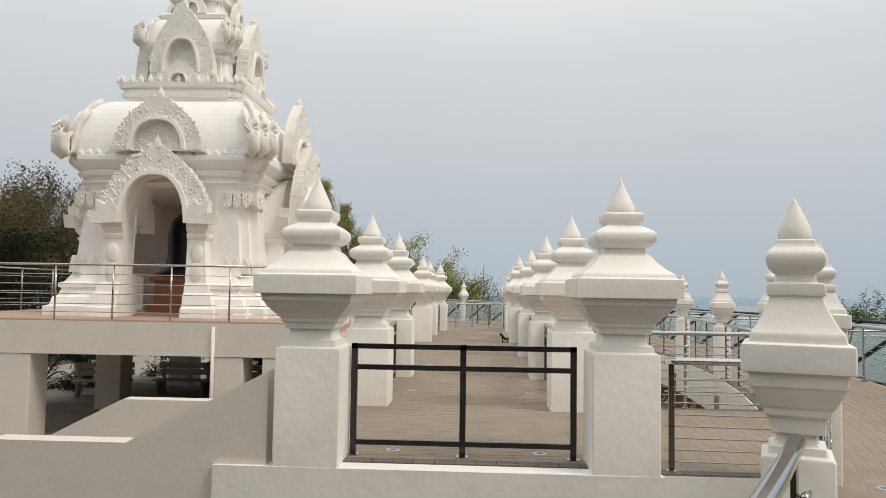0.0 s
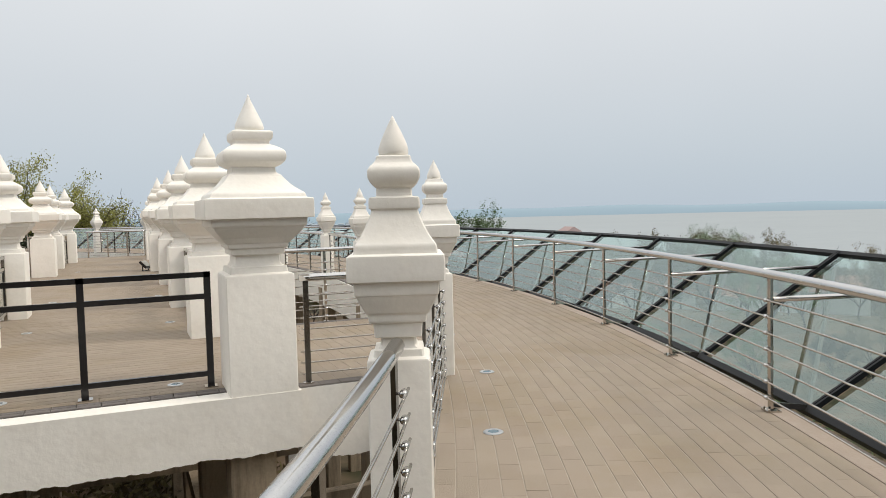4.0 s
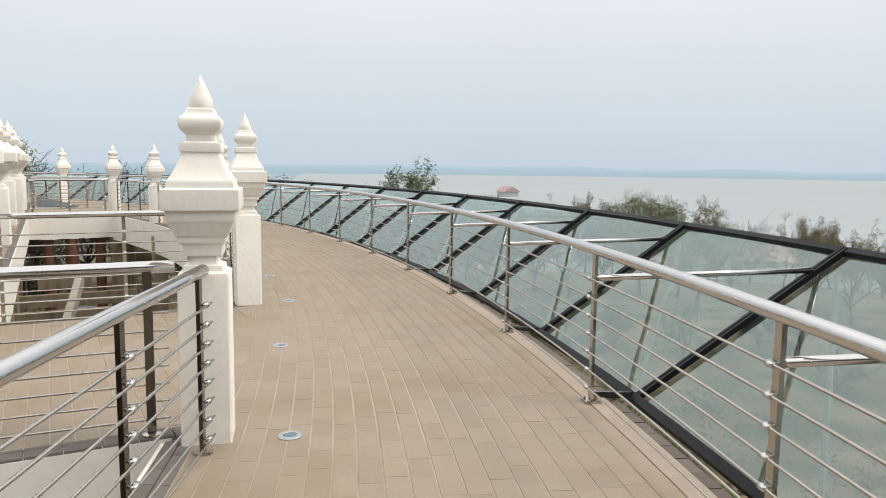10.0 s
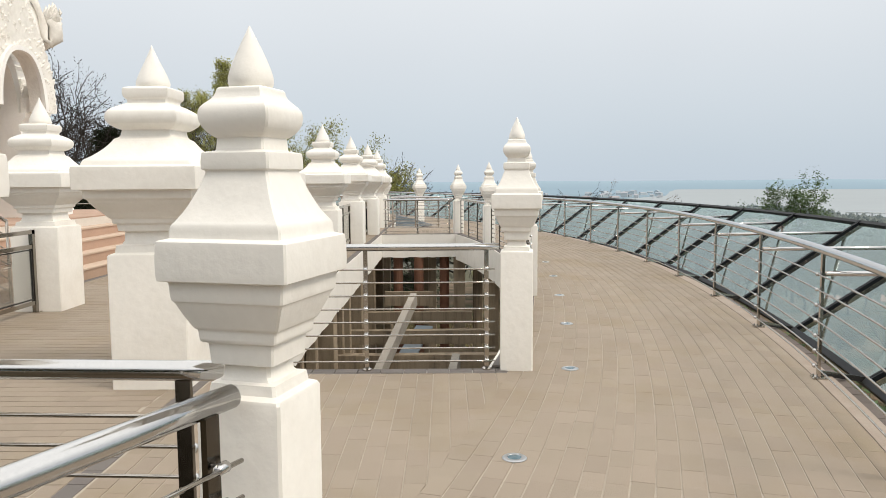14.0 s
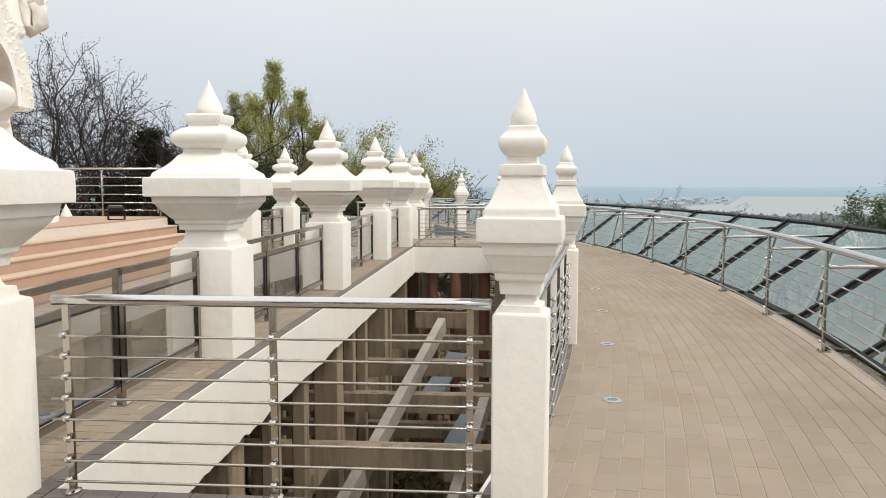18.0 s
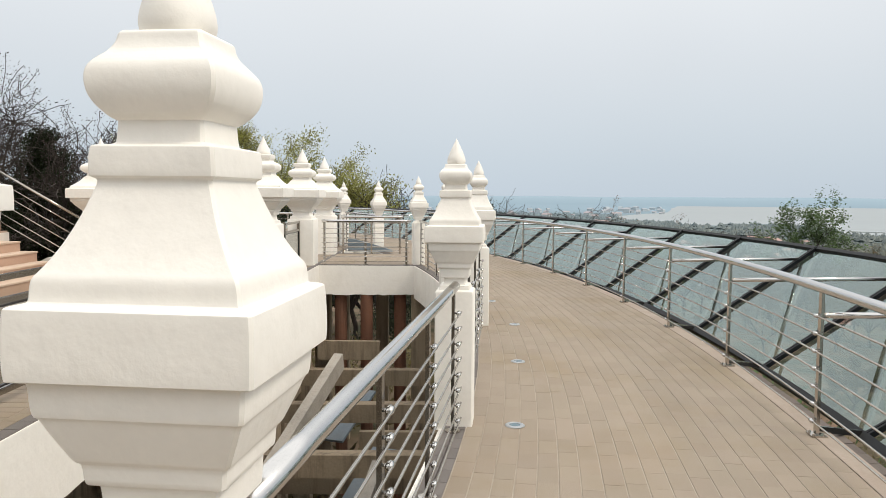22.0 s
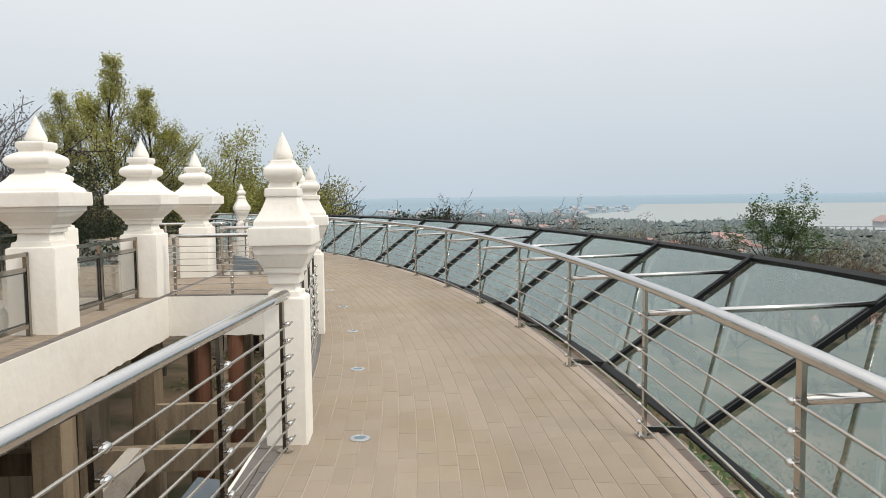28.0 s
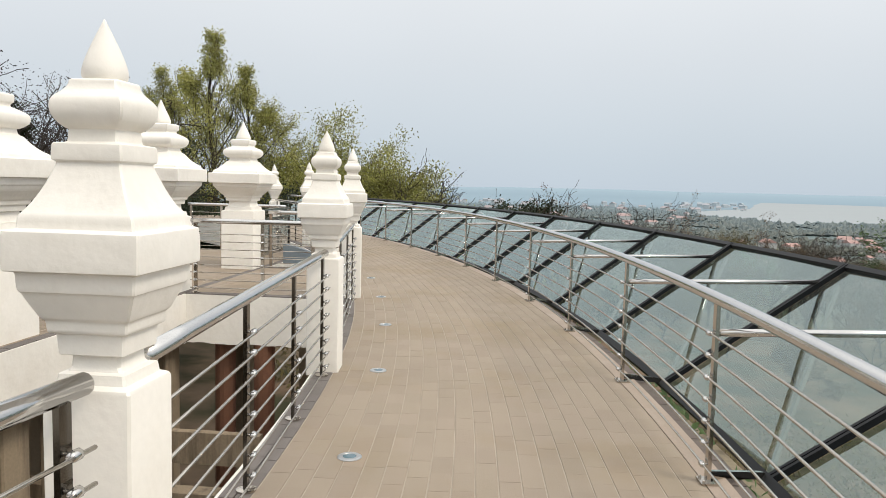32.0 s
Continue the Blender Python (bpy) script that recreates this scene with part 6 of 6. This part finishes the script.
# the second colour of each is the painted haze
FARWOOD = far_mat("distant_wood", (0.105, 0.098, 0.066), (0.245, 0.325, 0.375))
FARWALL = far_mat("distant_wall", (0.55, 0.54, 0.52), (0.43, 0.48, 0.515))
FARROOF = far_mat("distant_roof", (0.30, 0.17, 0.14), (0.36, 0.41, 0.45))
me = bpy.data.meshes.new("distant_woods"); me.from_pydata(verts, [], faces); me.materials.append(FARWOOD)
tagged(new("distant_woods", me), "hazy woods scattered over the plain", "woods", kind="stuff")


def house(b, r, w, d, h, tall=False):
    x, y = 5 + r * math.sin(radians(b)), 10 + r * math.cos(radians(b))
    z = ground_z(x, y)
    t = thing("distant_house", "small pale house with a tinted roof on the plain", "house", "houses on the plain", at=(x, y, z))
    t.rotation_euler[2] = rng.uniform(0, 3)
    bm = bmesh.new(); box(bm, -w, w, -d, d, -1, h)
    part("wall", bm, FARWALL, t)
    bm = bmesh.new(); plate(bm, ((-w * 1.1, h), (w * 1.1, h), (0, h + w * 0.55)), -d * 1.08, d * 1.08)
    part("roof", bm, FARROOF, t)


for i in range(130):
    b = rng.uniform(-5, 13.0) if i < 85 else rng.uniform(12.8, 16.2) if i < 105 else rng.uniform(14, 27)
    r = rng.uniform(800, 2200) if i < 85 else rng.uniform(1850, 2400) if i < 105 else rng.uniform(380, 800)
    if r < near_shore(b) * 0.9 or 85 <= i < 105:
        s = rng.uniform(2.0, 4.0) * (1 + r / 2600)
        house(b, r, s, s * rng.uniform(0.8, 1.8), s * rng.uniform(0.7, 1.5))
for b, r in ((36, 130), (41, 120), (47, 140), (53, 115), (59, 125), (33, 210), (28, 260), (50, 200)):
    house(b, r, 3.8, 5.5, 3.6)
# pavilion at the end of a pier on the river
px, py = 5 + 1000 * math.sin(radians(32.3)), 10 + 1000 * math.cos(radians(32.3))
pier = thing("river_pier", "long pier with a roofed pavilion on the river", "pier", at=(px, py, WATER_Z))
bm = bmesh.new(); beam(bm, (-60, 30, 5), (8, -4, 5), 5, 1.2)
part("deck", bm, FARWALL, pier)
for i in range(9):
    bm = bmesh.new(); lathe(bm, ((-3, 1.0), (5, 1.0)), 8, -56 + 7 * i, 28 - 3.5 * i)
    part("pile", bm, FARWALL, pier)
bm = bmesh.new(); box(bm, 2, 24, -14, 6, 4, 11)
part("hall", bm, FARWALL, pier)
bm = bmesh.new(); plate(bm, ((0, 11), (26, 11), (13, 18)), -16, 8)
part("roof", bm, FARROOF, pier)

# ---------------------------------------------------------------- paving, piece by piece
def brick_verts(corners, z0, z1, b):
    """Eight points of one paver: the top drawn in by b."""
    c = sum((Vector(p) for p in corners), Vector((0, 0))) / 4
    top = []
    for p in corners:
        d = (c - Vector(p))
        top.append((p[0] + math.copysign(min(b, abs(d.x)), d.x), p[1] + math.copysign(min(b, abs(d.y)), d.y), z1))
    return [(*p, z0) for p in corners] + top


BFACES = ((4, 5, 6, 7), (0, 1, 5, 4), (1, 2, 6, 5), (2, 3, 7, 6), (3, 0, 4, 7))


class Bricks:
    def __init__(self):
        self.v, self.f = [], []

    def add(self, corners, z1):
        k = len(self.v)
        self.v += brick_verts(corners, -0.02, z1, 0.0007)
        self.f += [tuple(k + i for i in f) for f in BFACES]

    def made(self, name, material, parent, label):
        me = bpy.data.meshes.new(name)
        me.from_pydata(self.v, [], self.f)
        me.materials.append(material)
        ob = new(name, me)
        ob.parent = parent
        return tagged(ob, label, kind="stuff")


prng = random.Random(77)
LANE, LONG, GAP = 0.131, 0.255, 0.0040
rest, edge = Bricks(), Bricks()
r0, r1 = R_IN + 0.175, R_OUT - 0.132
lanes = int((r1 - r0) / LANE)
lane = (r1 - r0) / lanes
near = 0
for i in range(lanes):
    ra, rb = r0 + i * lane + GAP, r0 + (i + 1) * lane - GAP
    step = math.degrees(LONG / ra)
    a = D0 + prng.random() * step
    n = int((D1 - D0) / step) - 1
    unit = None
    for k in range(n):
        a0, a1 = a + k * step, a + (k + 1) * step
        z = prng.uniform(-0.0007, 0.0007)
        if near < 300 and -20.5 < a0 < -16.9:
            near += 1
            if unit is None:
                unit = bpy.data.meshes.new("paver")
                w_, h_ = (rb - ra), math.radians(a1 - a0) * ra
                unit.from_pydata([Vector(v) for v in brick_verts(((-w_ / 2, -h_ / 2), (w_ / 2, -h_ / 2), (w_ / 2, h_ / 2), (-w_ / 2, h_ / 2)), -0.02, 0.0, 0.0007)], [], BFACES)
                unit.materials.append(PAVER)
            ob = new("paver", unit)
            ob.parent = deck
            q = P((ra + rb) / 2, (a0 + a1) / 2, z)
            ob.matrix_basis = Matrix.Translation(q) @ pose(0, 0, 0, 0, 0, (a0 + a1) / 2)
        else:
            c = [P(ra, a0), P(rb, a0), P(rb, a1), P(ra, a1)]
            rest.add([(p.x, p.y) for p in c], z)
rest.made("pavers", PAVER, deck, "tan brick pavers laid in long curved lanes")
# grey edging, inner and outer
for ra, rb in ((R_IN + 0.004, R_IN + 0.085), (R_IN + 0.09, R_IN + 0.170)):
    step = math.degrees(0.2 / ra)
    for k in range(int((D1 - D0) / step)):
        a0 = D0 + k * step
        if any(g0 - 0.1 < a0 < g1 for g0, g1 in GAPS):
            continue
        c = [P(ra, a0 + 0.004), P(rb, a0 + 0.004), P(rb, a0 + step - 0.004), P(ra, a0 + step - 0.004)]
        edge.add([(p.x, p.y) for p in c], prng.uniform(-0.001, 0.001))
edge.made("edge_pavers", DARKPAVER, deck, "grey edging bricks")
kerb = Bricks()
for k in range(int((D1 - D0) / 0.30)):
    a0 = D0 + k * 0.30
    c = [P(R_OUT + 0.024, a0 + 0.006), P(R_OUT + 0.155, a0 + 0.006), P(R_OUT + 0.155, a0 + 0.294), P(R_OUT + 0.024, a0 + 0.294)]
    kerb.add([(p.x, p.y) for p in c], -0.05 + prng.uniform(-0.002, 0.002))
for i, v in enumerate(kerb.v):
    if v[2] == -0.02:
        kerb.v[i] = (v[0], v[1], -0.09)
kerb.made("kerb_pavers", KERB, deck, "grey bricks on the outer kerb")


def grid(bricks, x0, x1, y0, y1, across, limit=None, host=None):
    """Pavers in lanes along y (or along x where across) over a rectangle."""
    if across:
        lanes_, length, a0, b0 = int((y1 - y0) / LANE), x1 - x0, y0, x0
        lw = (y1 - y0) / lanes_
    else:
        lanes_, length, a0, b0 = int((x1 - x0) / LANE), y1 - y0, x0, y0
        lw = (x1 - x0) / lanes_
    unit, made_ = None, [0]
    for i in range(lanes_):
        off = -prng.random() * LONG
        n = int(length / LONG) + 2
        for k in range(n):
            s, e = max(0, off + k * LONG), min(length, off + (k + 1) * LONG)
            if e - s < 0.03:
                continue
            u0, u1 = a0 + i * lw + GAP, a0 + (i + 1) * lw - GAP
            c = ((b0 + s, u0), (b0 + e, u0), (b0 + e, u1), (b0 + s, u1)) if across else ((u0, b0 + s), (u1, b0 + s), (u1, b0 + e), (u0, b0 + e))
            if limit:
                c = tuple((min(px_, limit(py_)), py_) for px_, py_ in c)
                c = (c[0], (max(c[1][0], c[0][0] + 0.002), c[1][1]), (max(c[2][0], c[3][0] + 0.002), c[2][1]), c[3])
                if max(c[1][0] - c[0][0], c[2][0] - c[3][0]) < 0.012:
                    continue
            z = prng.uniform(-0.0007, 0.0007)
            whole = (b0 + e) if across else u1
            if host and made_[0] < 300 and e - s > LONG - 0.01 and abs(c[1][0] - whole) < 1e-6 and abs(c[2][0] - whole) < 1e-6:
                made_[0] += 1
                if unit is None:
                    unit = bpy.data.meshes.new("paver")
                    hx, hy = ((e - s) / 2, (u1 - u0) / 2) if across else ((u1 - u0) / 2, (e - s) / 2)
                    unit.from_pydata([Vector(v) for v in brick_verts(((-hx, -hy), (hx, -hy), (hx, hy), (-hx, hy)), -0.02, 0.0, 0.0007)], [], BFACES)
                    unit.materials.append(PAVER)
                ob = new("paver", unit)
                ob.parent = host
                ob.location = (b0 + (s + e) / 2, (u0 + u1) / 2, z) if across else ((u0 + u1) / 2, b0 + (s + e) / 2, z)
            else:
                bricks.add(c, z)


ter = Bricks()
grid(ter, TX0 + 0.26, TX1 - 0.26, TY0 + 0.42, TY1 - 0.02, True)
ter.made("pavers", PAVER, terrace, "tan brick pavers on the terrace")
tedge = Bricks()
tin = Bricks()
for x0 in (TX0 + 0.01, TX1 - 0.25):
    for lane_x in (x0, x0 + 0.12):
        y = TY0 + 0.42
        while y < TY1:
            (tedge if lane_x in (TX0 + 0.01, TX1 - 0.25 + 0.12) else tin).add(((lane_x, y), (lane_x + 0.114, y), (lane_x + 0.114, y + 0.194), (lane_x, y + 0.194)), prng.uniform(-0.001, 0.001))
            y += 0.2
x = TX0 + 0.26
while x < TX1 - 0.30:
    for yy in (TY0 + 0.262, TY0 + 0.342):
        tedge.add(((x, yy), (x + 0.194, yy), (x + 0.194, yy + 0.074), (x, yy + 0.074)), 0.0)
    x += 0.2
tin.made("border_pavers", PAVER, terrace, "tan border bricks of the terrace")
tedge.made("edge_pavers", DARKPAVER, terrace, "grey edging bricks round the terrace")
for ob_y0, ob_y1 in ((7.74, 11.76), (28.2, 31.65)):
    bp = Bricks()
    host = [o for o in scene.objects if o.name.startswith("bridge_deck")][0 if ob_y0 < 20 else 1]
    grid(bp, TX1, 7.4, ob_y0 + 0.16, ob_y1 - 0.16, False, lambda cy: inner_x(cy) + 0.172, host)
    bp.made("pavers", PAVER, host, "tan brick pavers on the bridge")
    be = Bricks()
    for yy in (ob_y0 + 0.004, ob_y1 - 0.118):
        x = TX1
        while x < inner_x(yy) + 0.10:
            x2 = min(x + 0.194, inner_x(yy) + 0.16)
            be.add(((x, yy), (x2, yy), (x2, yy + 0.114), (x, yy + 0.114)), 0.0012)
            x += 0.2
    for yy in (ob_y0 + 0.122, ob_y1 - 0.158):
        x = TX1
        while x < inner_x(yy) + 0.10:
            x2 = min(x + 0.194, inner_x(yy) + 0.16)
            be.add(((x, yy), (x2, yy), (x2, yy + 0.034), (x, yy + 0.034)), 0.0012)
            x += 0.2
    be.made("edge_pavers", DARKPAVER, host, "grey edging bricks of the bridge")
